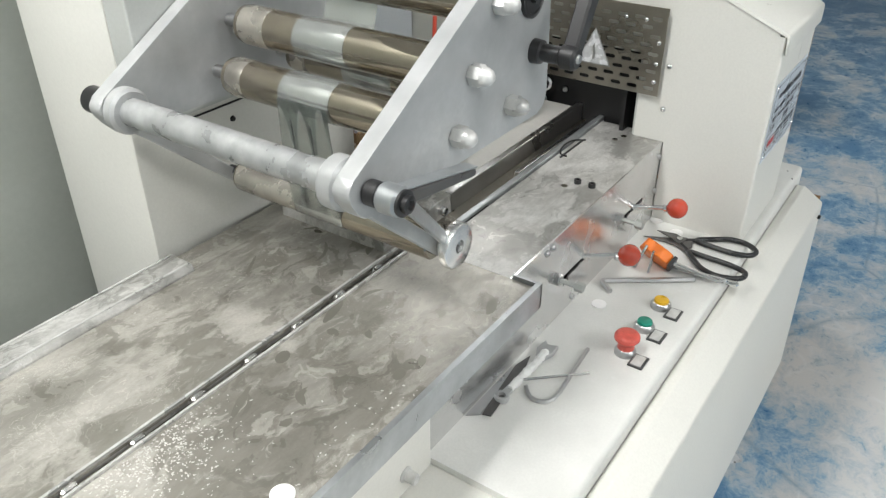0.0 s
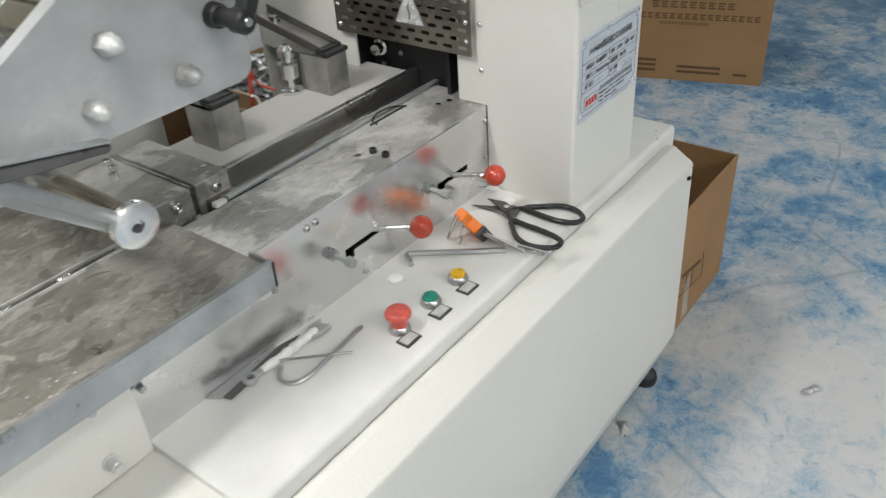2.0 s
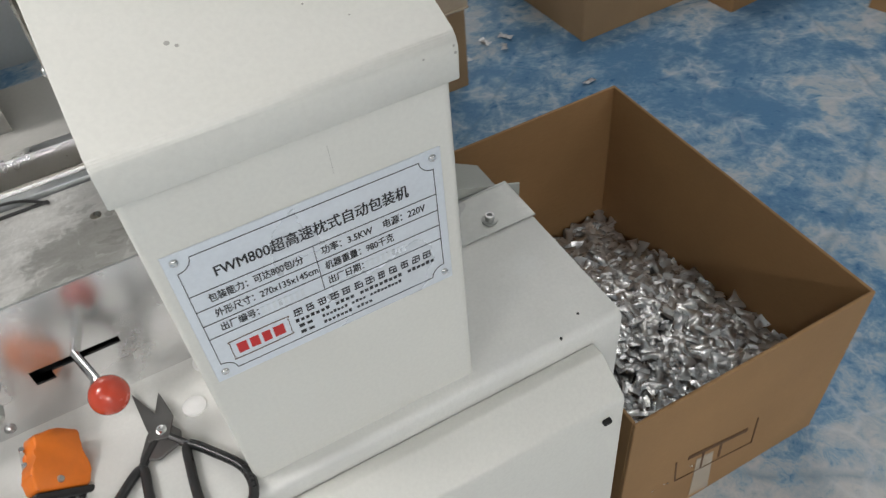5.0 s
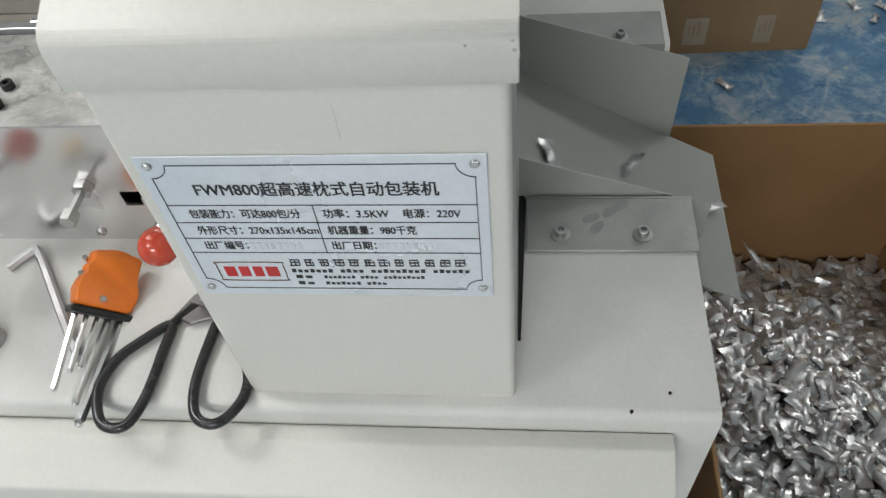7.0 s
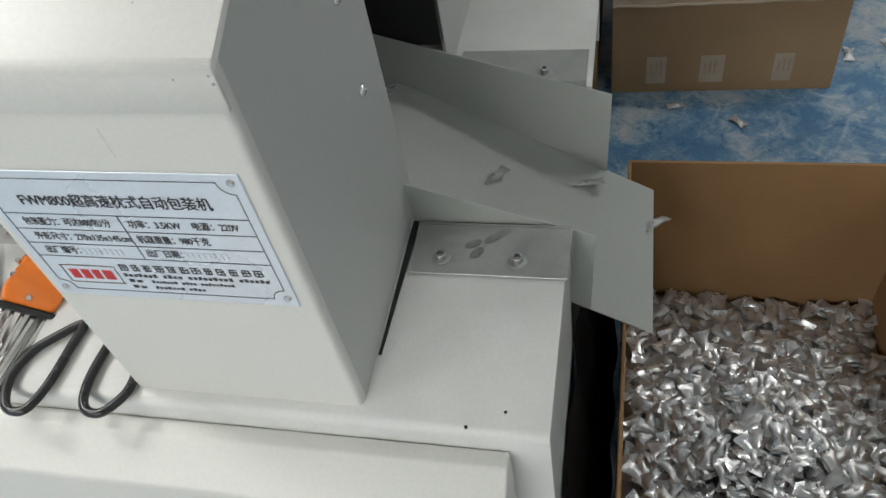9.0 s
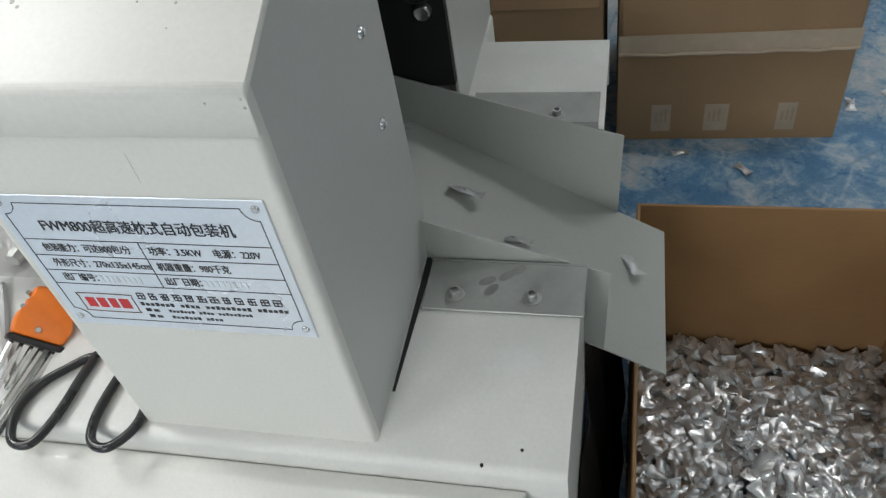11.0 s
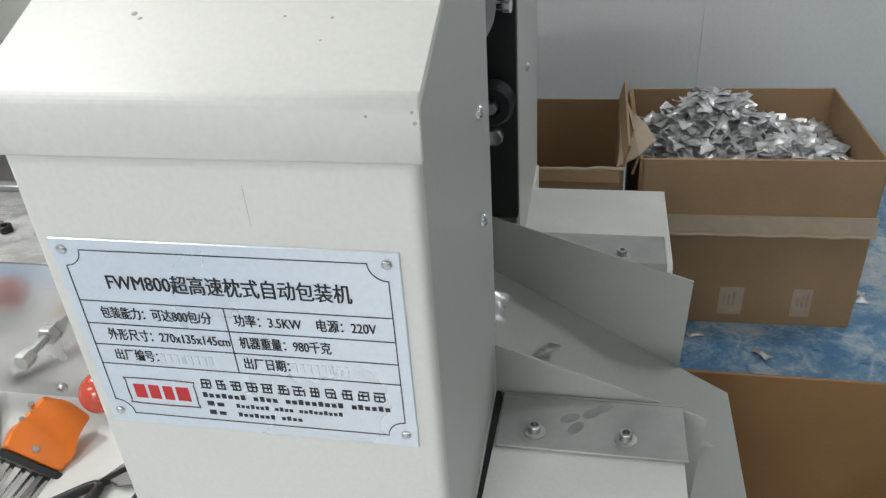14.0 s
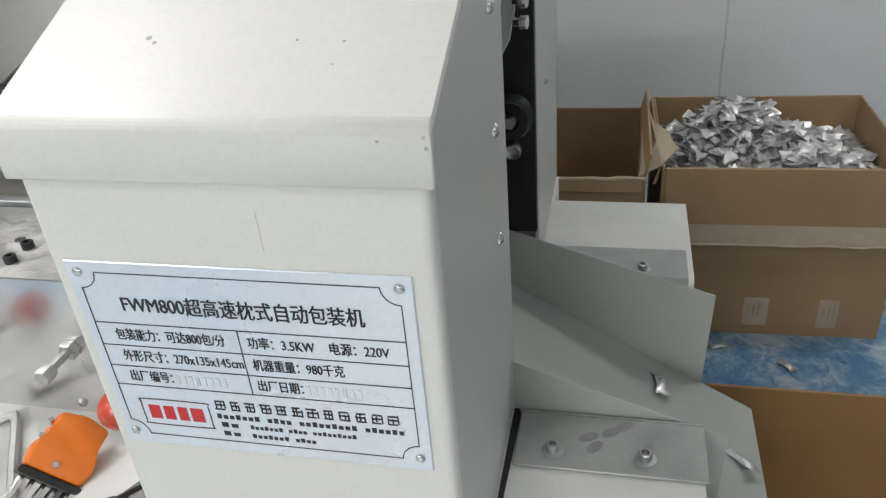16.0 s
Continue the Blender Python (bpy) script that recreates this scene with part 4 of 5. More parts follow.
reg = mp("air_regulator", lathe((-0.188, 0.53, BED + 0.02), (-0.188, 0.53, BED + 0.115), [(0, 0.022), (0.06, 0.022), (0.08, 0.008), (0.3, 0.008), (0.32, 0.018), (0.62, 0.02), (0.66, 0.012), (0.74, 0.012), (0.76, 0.017), (0.9, 0.016), (1, 0.006)], 20), CHROME, "small clear-bowled metal air regulator", 40)
sb = mp("slide_plate", box(-0.541, -0.4755, 0.385, 0.6, BED - 0.035, BED + 0.022, 0.002), BED_STEEL, "powdered steel slide plate with cap screws")
sp = mp("slide_plate", box(-0.66, -0.551, 0.385, 0.6, BED - 0.035, BED + 0.020, 0.002), BED_STEEL, "powdered steel slide plate")
part("groove", box(-0.5505, -0.5415, 0.388, 0.6, BED - 0.03, BED + 0.004), BLADE, sp, "dark groove")
part("guide_edge", box(-0.551, -0.5485, 0.385, 0.6, BED + 0.0202, BED + 0.024), CHROME, sp)
for px, py in ((-0.506, 0.432), (-0.488, 0.432)):
    part("cap_screw", lathe((px, py, BED + 0.022), (px, py, BED + 0.0235), [(0, 0.006), (1, 0.0055), (0.4, 0.0035)], 14), STEEL, sb, "", 40)
for px, ow in ((-0.507, sb), (-0.584, sp)):
    part("face_screw", lathe((px, 0.385, BED + 0.005), (px, 0.374, BED + 0.005), [(0, 0.0085), (0.85, 0.0085), (1, 0.007), (0.9, 0.004), (0.5, 0.0035)], 16), CHROME, ow, "", 40)
for px, py in ((-0.577, 0.551), (-0.592, 0.525), (-0.57, 0.58)):
    part("cap_screw", lathe((px, py, BED + 0.020), (px, py, BED + 0.03), [(0, 0.0075), (0.9, 0.0075), (1, 0.0065), (0.95, 0.0038), (0.5, 0.003)], 14), CHROME, sp, "", 40)
mp("end_lug", box(-0.55, -0.527, 0.327, 0.34, BED + 0.0005, BED + 0.009, 0.003), POWDERED, "bright worn pusher lug")
mp("drip_gap", box(-0.56, -0.44, 0.3325, 0.3335, BED - 0.02, BED + 0.0012), DARK, "dark joint under the slide")

mp("seal_cord", tube([(-0.19, 0.312, BED + 0.002), (-0.185, 0.327, BED + 0.002), (-0.165, 0.333, BED + 0.008), (-0.13, 0.33, BED + 0.008), (-0.1, 0.316, BED + 0.002)], 0.0018, 6), BLACK, "thin black cord end", 60)
pl = mp("drive_pulley", lathe((0.205, 0.507, 0.961), (0.205, 0.478, 0.961), [(0, 0.022), (0.2, 0.026), (0.35, 0.021), (0.65, 0.021), (0.8, 0.026), (1, 0.022), (1, 0.012), (0.85, 0.011), (0.85, 0.0)], 24), BLACK, "black toothed drive pulley", 40)
part("pulley_bolt", lathe((0.205, 0.482, 0.961), (0.205, 0.470, 0.961), [(0, 0.0085), (0.8, 0.0085), (1, 0.007)], 6), STEEL, pl)
part("shaft_end", lathe((0.205, 0.507, 0.915), (0.205, 0.494, 0.915), [(0, 0.011), (0.8, 0.011), (1, 0.009), (0.9, 0.004)], 16), STEEL, pl, "", 40)
sl = mp("sensor_bracket", prism([(0.216, 1.088), (0.223, 1.085), (0.231, 1.1), (0.236, 1.125), (0.239, 1.17), (0.221, 1.17), (0.217, 1.125)], "y", 0.322, 0.328, 0.001), ALU, "bent metal sensor bracket in the gap")
for bz in (1.118, 1.136):
    part("bracket_screw", lathe((0.236, 0.318, bz), (0.248, 0.316, bz), [(0, 0.004), (0.5, 0.004), (0.52, 0.0065), (1, 0.006)], 12), CHROME, sl, "", 40)
part("bracket_fold", prism([(0.219, 1.10), (0.222, 1.10), (0.228, 1.165), (0.225, 1.165)], "y", 0.304, 0.3215), STEEL, sl)
mn = mp("motor_nose", lathe((0.03, 0.476, 0.966), (-0.008, 0.468, 0.966), [(0, 0.017), (0.5, 0.017), (0.56, 0.012), (0.95, 0.012), (1, 0.0105), (0.95, 0.005)], 20), CHROME, "bright motor shaft end", 40)
part("fixing_screw", button_screw((0.029, 0.43, 0.955), (-1, 0, 0), 0.006), STEEL, mn, "", 40)
part("fixing_screw", button_screw((0.029, 0.478, 0.925), (-1, 0, 0), 0.006), STEEL, mn, "", 40)

# ---- film feed ----
OUT = rounded([(-0.952, 1.192), (-0.922, 1.148), (-0.534, 1.148), (-0.546, 1.429)], [0.018, 0.018, 0.025, 0.02])
fp = mp("film_plate", prism(OUT, "y", 0.19, 0.212, 0.002), ALU, "painted aluminium film-feed side plate", 40)
mp("film_plate", prism(OUT, "y", 0.588, 0.61, 0.002), ALU, "painted aluminium film-feed side plate", 40)
for cx, cz in ((-0.724, 1.25), (-0.637, 1.186), (-0.758, 1.187), (-0.673, 1.319)):
    part("dome_nut", lathe((cx, 0.19, cz), (cx, 0.152, cz), [(0, 0.0125), (0.03, 0.0135), (0.36, 0.0135), (0.42, 0.0122)], 6, lathe((cx, 0.19, cz), (cx, 0.16, cz), [(0.4, 0.0118), (0.66, 0.0112), (0.84, 0.0088), (0.95, 0.005), (1, 0.0)], 20)), POWDERED, fp, "white-powdered dome nut", 35)
part("bearing", lathe((-0.593, 0.19, 1.31), (-0.593, 0.18, 1.31), [(0, 0.026), (0.5, 0.026), (0.6, 0.021), (0.4, 0.02), (0.4, 0.008), (1, 0.007)], 24), BLACK, fp, "", 40)
hd = mp("clamp_handle", lathe((-0.578, 0.19, 1.239), (-0.578, 0.15, 1.239), [(0, 0.016), (0.3, 0.015), (0.35, 0.0115), (1, 0.0115)], 20), BLACK, "black plastic clamping handle", 40)
part("hub", lathe((-0.578, 0.152, 1.239), (-0.578, 0.128, 1.239), [(0, 0.012), (0.15, 0.0155), (0.85, 0.0155), (1, 0.012)], 20), BLACK, hd, "", 40)
part("grip", prism(rounded([(-0.588, 1.236), (-0.568, 1.23), (-0.498, 1.345), (-0.522, 1.36)], 0.008, 3), "y", 0.13, 0.15, 0.003), BLACK, hd, "flat black lever grip", 40)
part("hub_screw", lathe((-0.578, 0.128, 1.239), (-0.578, 0.125, 1.239), [(0, 0.006), (1, 0.005)], 12), STEEL, hd)
for cx, cz, r in ((-0.724, 1.25, 0.0265), (-0.758, 1.187, 0.0265), (-0.637, 1.186, 0.024), (-0.673, 1.319, 0.0265)):
    rl = mp("guide_roller", lathe((cx, 0.222, cz), (cx, 0.556, cz), [(0, r * 0.6), (0.01, r * 0.95), (0.03, r), (0.97, r), (0.99, r * 0.95), (1, r * 0.6)], 32), ROLL, "powder-dusted steel film roller", 40)
    part("axle", rod((cx, 0.20, cz), (cx, 0.595, cz), 0.009), STEEL, rl, "", 40)
    part("roller_end", lathe((cx, 0.498 if cz > 1.2 else 0.515, cz), (cx, 0.545, cz), [(0, r + 0.0002), (0.03, r + 0.0005), (0.97, r + 0.0005), (1, r + 0.0002)], 32), FROST, rl, "powder-frosted roller end", 40)
    if cz < 1.3:
        part("film_wrap", lathe((cx, 0.36, cz), (cx, 0.445, cz), [(0, r + 0.0006), (0.02, r + 0.001), (0.98, r + 0.001), (1, r + 0.0006)], 32), FILM, rl, "silvery packing film band", 40)
tie = mp("tie_shaft", rod((-0.915, 0.235, 1.182), (-0.915, 0.575, 1.182), 0.0178, 24), SHAFT, "thick scuffed aluminium tie shaft", 40)
for y0, y1 in ((0.2125, 0.238), (0.567, 0.5875)):
    part("boss", rod((-0.915, y0, 1.182), (-0.915, y1, 1.182), 0.0295, 28, c=0.004), ALU, tie, "", 40)
part("shaft_end", rod((-0.915, 0.611, 1.182), (-0.915, 0.65, 1.182), 0.018, 20), BLACK, tie, "", 40)
part("shaft_end", rod((-0.915, 0.172, 1.182), (-0.915, 0.19, 1.182), 0.014, 20), BLACK, tie, "", 40)
part("clamp_ring", rod((-0.915, 0.146, 1.182), (-0.915, 0.172, 1.182), 0.0165, 24, c=0.003), RIM_STEEL, tie, "", 40)
part("end_bolt", lathe((-0.915, 0.146, 1.182), (-0.915, 0.136, 1.182), [(0, 0.0145), (0.3, 0.0145), (0.35, 0.0095), (0.9, 0.0095), (1, 0.006), (0.6, 0.004)], 20), BLACK, tie, "", 40)
part("lever_bar", prism(rounded([(-0.905, 1.170), (-0.772, 1.151), (-0.768, 1.159), (-0.9, 1.186)], 0.004, 3), "y", 0.152, 0.166, 0.0015), BLADE, tie, "dark steel lever bar")
part("lever_cap", prism([(-0.9, 1.188), (-0.769, 1.161), (-0.7685, 1.163), (-0.9, 1.19)], "y", 0.151, 0.169, 0.0005), RIM_STEEL, tie)
for y0, y1 in ((0.209, 0.2205), (0.588, 0.6)):
    part("swing_arm", prism(rounded([(-0.928, 1.166), (-0.757, 1.014), (-0.744, 1.027), (-0.915, 1.181)], 0.005, 3), "y", y0 - 0.0005, y1 - 0.0005, 0.0015), ALU, tie, "flat white swing arm", 40)
dr = mp("dancer_roller", rod((-0.752, 0.222, 1.03), (-0.752, 0.57, 1.03), 0.024, 28, c=0.002), ROLL, "powder-dusted dancer roller", 40)
part("roller_end", rod((-0.752, 0.446, 1.03), (-0.752, 0.566, 1.03), 0.0246, 28, c=0.001), FROST, dr, "powder-frosted roller end", 40)
bm = prism(rounded([(-0.908, 1.172), (-0.757, 1.03), (-0.746, 1.041), (-0.897, 1.184)], 0.004, 3), "y", 0.152, 0.16, 0.001)
for v in bm.verts:
    v.co.y += 0.047 * (v.co.x + 0.908) / 0.16
part("link_arm", bm, RIM_STEEL, dr, "flat slanting link arm", 40)
part("spacer", rod((-0.752, 0.1975, 1.034), (-0.752, 0.2085, 1.034), 0.019, 24, c=0.002), POWDERED, dr, "", 40)
part("axle", rod((-0.752, 0.19, 1.03), (-0.752, 0.6, 1.03), 0.008), BLACK, dr)
for k in range(4):
    part("spring_coil", rod((-0.752, 0.2135 + k * 0.0022, 1.03), (-0.752, 0.2148 + k * 0.0022, 1.03), 0.0155, 20), BLACK, dr)
part("film_wrap", lathe((-0.752, 0.36, 1.03), (-0.752, 0.445, 1.03), [(0, 0.0246), (0.02, 0.025), (0.98, 0.025), (1, 0.0246)], 28), FILM, dr, "silvery packing film band", 40)
part("hub_disc", lathe((-0.752, 0.1985, 1.036), (-0.752, 0.185, 1.036), [(0, 0.028), (0.15, 0.031), (0.8, 0.031), (0.95, 0.0295), (1, 0.0285), (0.99, 0.009), (0.6, 0.008), (0.6, 0.0)], 36), GUARD_STEEL, dr, "bright turned hub disc", 40)
bm = bmesh.new()
rows = []
for a in range(9):
    s = a / 8
    rows.append([bm.verts.new((-0.7872 + 0.0102 * s + 0.005 * math.sin(math.pi * s) * math.sin(b2 * 1.15 + 1.2 * s), 0.36 + 0.085 * b2 / 14, 1.187 - 0.157 * s)) for b2 in range(15)])
for u, v in zip(rows, rows[1:]):
    for q in range(14):
        bm.faces.new((u[q], u[q + 1], v[q + 1], v[q]))
bmesh.ops.solidify(bm, geom=bm.faces[:], thickness=0.0004)
film = mp("packing_film", bm, FILM_WEB, "glossy grey packing film web with folds", 60)
mp("packing_film", prism([(-0.694, 1.25), (-0.6935, 1.25), (-0.66, 1.35), (-0.6605, 1.35)], "y", 0.36, 0.445), FILM, "silvery packing film web")

# ---- rear column ----
col = mp("rear_column", box(-0.865, -0.40, 0.66, 0.87, 0.1, 1.75, 0.004), PAINT, "tall cream-painted sheet column", 40)
part("seam_line", box(-0.76, -0.42, 0.6585, 0.6599, 1.1, 1.103), DARK, col)
part("plug", lathe((-0.685, 0.66, 1.075), (-0.685, 0.657, 1.075), [(0, 0.005), (1, 0.004)], 12), DARK, col)
mp("column_ledge", box(-0.865, -0.40, 0.612, 0.659, 1.13, 1.7, 0.003), COVER_SHADED)
gr = empty("ribbed_tray", (-0.4, 1.1, 0.0), "cream ribbed plastic conveyor tray behind the machine", "tray")
under(gr, part("tray", box(-0.66, -0.06, 0.94, 1.28, 0.92, 0.935, 0.004), CREAM, gr))
for k in range(20):
    under(gr, part("rib", box(-0.65 + k * 0.03, -0.638 + k * 0.03, 0.945, 1.275, 0.9355, 0.955, 0.002), CREAM, gr))
under(gr, part("stand", box(-0.62, -0.5, 1.0, 1.25, 0.0, 0.919, 0.004), PAINT, gr))

ct = empty("cable_tie", (-0.24, 0.58, 0.9), "white cable tie tail hanging behind the far bed", "cable tie")
under(ct, part("strap", tube([(-0.249, 0.58, 0.934), (-0.241, 0.58, 0.929), (-0.236, 0.58, 0.92), (-0.232, 0.58, 0.898), (-0.233, 0.585, 0.86)], 0.003, 6), WHITE, ct))
cb = empty("red_cable", (-0.22, 0.62, 0), "thin red cable hanging behind the far bed", "cable")
under(cb, part("cable_strand", tube([(-0.215, 0.60, 1.14), (-0.221, 0.60, 1.04), (-0.229, 0.6, 0.96), (-0.238, 0.60, 0.89), (-0.24, 0.61, 0.8)], 0.0042, 8), CABLE, cb))
under(cb, part("cable_strand", tube([(-0.227, 0.6, 0.98), (-0.218, 0.59, 0.945), (-0.205, 0.56, 0.935)], 0.0022, 8), CABLE, cb))


# ---- cardboard boxes ----
def carton(name, at, size, turn, label, mat=CARD, open_top=True, flaps=(), group="cartons"):
    """A carton standing on the floor at its corner; flaps: (side, angle)."""
    w, d, h = size
    e = empty(name, (0, 0, 0), label, "box", group)
    t = 0.006
    walls = [box(0, w, 0, t, 0, h, 0.0015, seg=1), box(0, w, d - t, d, 0, h, 0.0015, seg=1), box(0, t, t, d - t, 0, h, 0.0015, seg=1), box(w - t, w, t, d - t, 0, h, 0.0015, seg=1)]
    for bm in walls:
        part("wall", bm, mat, e)
    part("base", box(t, w - t, t, d - t, 0.001, t), mat, e)
    if not open_top:
        part("top_flap", box(0, w, 0, d / 2 - 0.002, h, h + t, 0.0015, seg=1), mat, e)
        part("top_flap", box(0, w, d / 2 + 0.002, d, h, h + t, 0.0015, seg=1), mat, e)
    for sd, ang, ln in flaps:
        bm = {"x0": box(-ln, 0, 0.01, d - 0.01, 0, t), "x1": box(0, ln, 0.01, d - 0.01, 0, t), "y0": box(0.01, w - 0.01, -ln, 0, 0, t), "y1": box(0.01, w - 0.01, 0, ln, 0, t)}[sd]
        rot = {"x0": (0, ang, 0), "x1": (0, -ang, 0), "y0": (-ang, 0, 0), "y1": (ang, 0, 0)}[sd]
        org = {"x0": (0, 0, h), "x1": (w, 0, h), "y0": (0, 0, h), "y1": (0, d, h)}[sd]
        bmesh.ops.transform(bm, matrix=pose(*org, *rot), verts=bm.verts[:])
        part("flap", bm, mat, e)
    e.matrix_world = pose(*at, 0, 0, turn)
    return e


ba = carton("carton", (0.482, -0.012, 0), (0.49, 0.702, 0.42), 0, "open brown carton half full of silver sachets under the chute")
for a, z0, z1 in ((0.122, 0.128, 0.205), (0.309, 0.094, 0.19)):
    part("label_mark", prism([(a, z0), (a + 0.003, z0), (a - 0.007, z1), (a - 0.01, z1)], "y", -0.0012, -0.0002), INK_BROWN, ba)
part("label_mark", prism([(0.122, 0.128), (0.31, 0.094), (0.31, 0.097), (0.122, 0.131)], "y", -0.0012, -0.0002), INK_BROWN, ba)
part("label_mark", prism([(0.142, 0.188), (0.282, 0.160), (0.282, 0.172), (0.142, 0.2)], "y", -0.0012, -0.0002), INK_BROWN, ba)
for a in (0.18, 0.222):
    part("label_mark", prism([(a, 0.12), (a + 0.005, 0.12), (a, 0.185), (a - 0.005, 0.185)], "y", -0.0012, -0.0002), INK_BROWN, ba)
part("tape", prism([(0.175, 0.02), (0.222, 0.012), (0.205, 0.16), (0.165, 0.168)], "y", -0.001, -0.0002), TAPE, ba)
# wavy near-black sheet added to stand for deep shade beside the carton
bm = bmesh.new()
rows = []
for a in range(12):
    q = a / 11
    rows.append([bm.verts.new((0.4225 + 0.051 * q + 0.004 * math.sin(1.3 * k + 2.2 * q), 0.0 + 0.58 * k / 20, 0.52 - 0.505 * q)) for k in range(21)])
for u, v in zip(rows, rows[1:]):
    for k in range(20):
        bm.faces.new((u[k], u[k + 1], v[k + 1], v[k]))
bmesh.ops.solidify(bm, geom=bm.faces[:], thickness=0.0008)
tagged(obj("gap_shade_sheet", bm, DARK, smooth=60), "near-black sheet added as the deep shade between the machine and the carton", "sheet")
bb = carton("carton", (0.432, 1.39, 0), (0.555, 0.475, 0.475), 1.5, "large brown carton heaped with silver sachets", CARD_B, flaps=(("y0", -87, 0.2), ("x0", -75, 0.05)))
for a, b2, z0 in ((0.225, 0.285, 0.03), (0.405, 0.452, 0.03), (0.09, 0.14, 0.03)):
    part("tape", box(a, b2, -0.0012, -0.0002, z0, z0 + 0.085), TAPE, bb, "strip of clear tape")
    for q in range(3):
        part("tape_crease", box(a + 0.01 + q * 0.012, a + 0.016 + q * 0.012, -0.0017, -0.0012, z0 + 0.03, z0 + 0.06 + 0.006 * q), INK_TAPE, bb)
part("tape", box(0.0, 0.555, -0.0195, -0.0175, 0.285, 0.335), TAPE, bb, "scuffed tape band")
bc = carton("carton", (-0.13, 1.36, 0), (0.525, 0.47, 0.455), 0.5, "open brown carton with torn flap edges", CARD_B, flaps=(("x1", 78, 0.06), ("y0", -80, 0.03)))
rip = [(0.378, 1.366, 0.459), (0.43, 1.40, 0.472), (0.473, 1.49, 0.476), (0.448, 1.56, 0.492), (0.418, 1.645, 0.488), (0.404, 1.72, 0.497), (0.393, 1.83, 0.462), (0.389, 1.6, 0.458), (0.384, 1.45, 0.457)]
bm = bmesh.new()
top = [bm.verts.new((x + 0.13, y - 1.36, z + 0.004)) for x, y, z in rip]
low = [bm.verts.new((x + 0.13, y - 1.36, z)) for x, y, z in rip]
mid_t, mid_l = bm.verts.new((0.42 + 0.13, 0.145, 0.49)), bm.verts.new((0.42 + 0.13, 0.145, 0.486))
for k in range(len(rip)):
    j = (k + 1) % len(rip)
    bm.faces.new((top[k], top[j], mid_t)), bm.faces.new((low[j], low[k], mid_l)), bm.faces.new((top[k], low[k], low[j], top[j]))
part("torn_flap", bm, TORN, bc, "crumpled torn pale flap")
rng = random.Random(5)
edge = [(0.005 + k * 0.0305, -0.001 + rng.uniform(-0.002, 0.002), 0.4565 + rng.uniform(-0.002, 0.003)) for k in range(18)]
part("torn_edge", tube(edge, 0.0045, 6, cyclic_pts=2), TORN, bc, "ragged pale torn edge")
edge = [(0.0 + k * 0.0308, -0.0235 + rng.uniform(-0.001, 0.001), 0.284 + rng.uniform(-0.002, 0.002)) for k in range(19)]
part("worn_edge", tube(edge, 0.0042, 6, cyclic_pts=2), TORN, bb, "scuffed pale flap edge")
bd = carton("carton", (2.31, 1.03, 0), (0.69, 0.5, 0.5), -73, "closed brown shipping carton with printed lines", CARD, open_top=False)
for z0, h2, a, b2, step in ((0.3, 0.028, 0.04, 0.62, 0.034), (0.352, 0.032, 0.16, 0.5, 0.042), (0.275, 0.012, 0.2, 0.42, 0.014)):
    while a < b2:
        for q in range(3):
            part("printed_character", box(a, a + step * (0.74 - 0.2 * (q == 1)), -0.001, -0.0002, z0 + q * h2 * 0.36, z0 + (q + 0.6) * h2 * 0.36), INK_BROWN, bd)
        a += step
for z0, rows in ((0.04, ((0.05, 0.2), (0.3, 0.5), (0.56, 0.62))), (0.065, ((0.06, 0.2), (0.3, 0.5))), (0.09, ((0.05, 0.2), ))):
    for a, b2 in rows:
        part("printed_line", box(a, b2, -0.001, -0.0002, z0, z0 + (0.012 if z0 < 0.2 else 0.03)), INK_BROWN, bd)
be = carton("carton", (1.93, 1.26, 0), (0.45, 0.4, 0.5), 5, "closed brown shipping carton", CARD, open_top=False)
bf = carton("carton", (1.42, 1.40, 0), (0.46, 0.4, 0.5), 2, "closed brown shipping carton", CARD_B, open_top=False)


# ---- silver sachets ----
def sachet_points(rng, w=0.024, l=0.042, puff=0.0048):
    """A pillow sachet with flared, flat crimped ends: verts and faces, smooth over the filled middle."""
    k = rng.uniform(0.85, 1.15)
    bend, lean = rng.uniform(-0.28, 0.28), (rng.uniform(-0.3, 0.3), rng.uniform(-0.3, 0.3))
    twist = (rng.uniform(-0.35, 0.35), rng.uniform(-0.35, 0.35))
    rows = [(-0.58, 0.53, 0.0), (-0.42, 0.50, 0.04), (-0.3, 0.40, 0.5), (-0.12, 0.36, 1.0), (0.12, 0.36, 1.0), (0.3, 0.40, 0.5), (0.42, 0.50, 0.04), (0.58, 0.53, 0.0)]
    vs, fs = [], []
    for side in (1, -1):
        for v, hw, pf in rows:
            end = 1 if v > 0 else 0
            out = max(0.0, abs(v) - 0.31)
            for u in (-1, -0.55, 0, 0.55, 1):
                z = side * pf * puff * math.sqrt(max(0.0, 1 - u * u)) + bend * 0.03 * v * v
                z += out * l * (lean[end] + twist[end] * u) + (0.0006 * math.cos(3.5 * u + 9 * twist[end]) if pf < 0.1 else 0.0)
                vs.append((u * hw * w * k, v * l * k, z))
    for sidx in (0, 1):
        o = sidx * 40
        for r in range(7):
            for c in range(4):
                a = o + r * 5 + c
                q = (a, a + 1, a + 6, a + 5)
                fs.append(q if sidx == 0 else q[::-1])
    return vs, fs


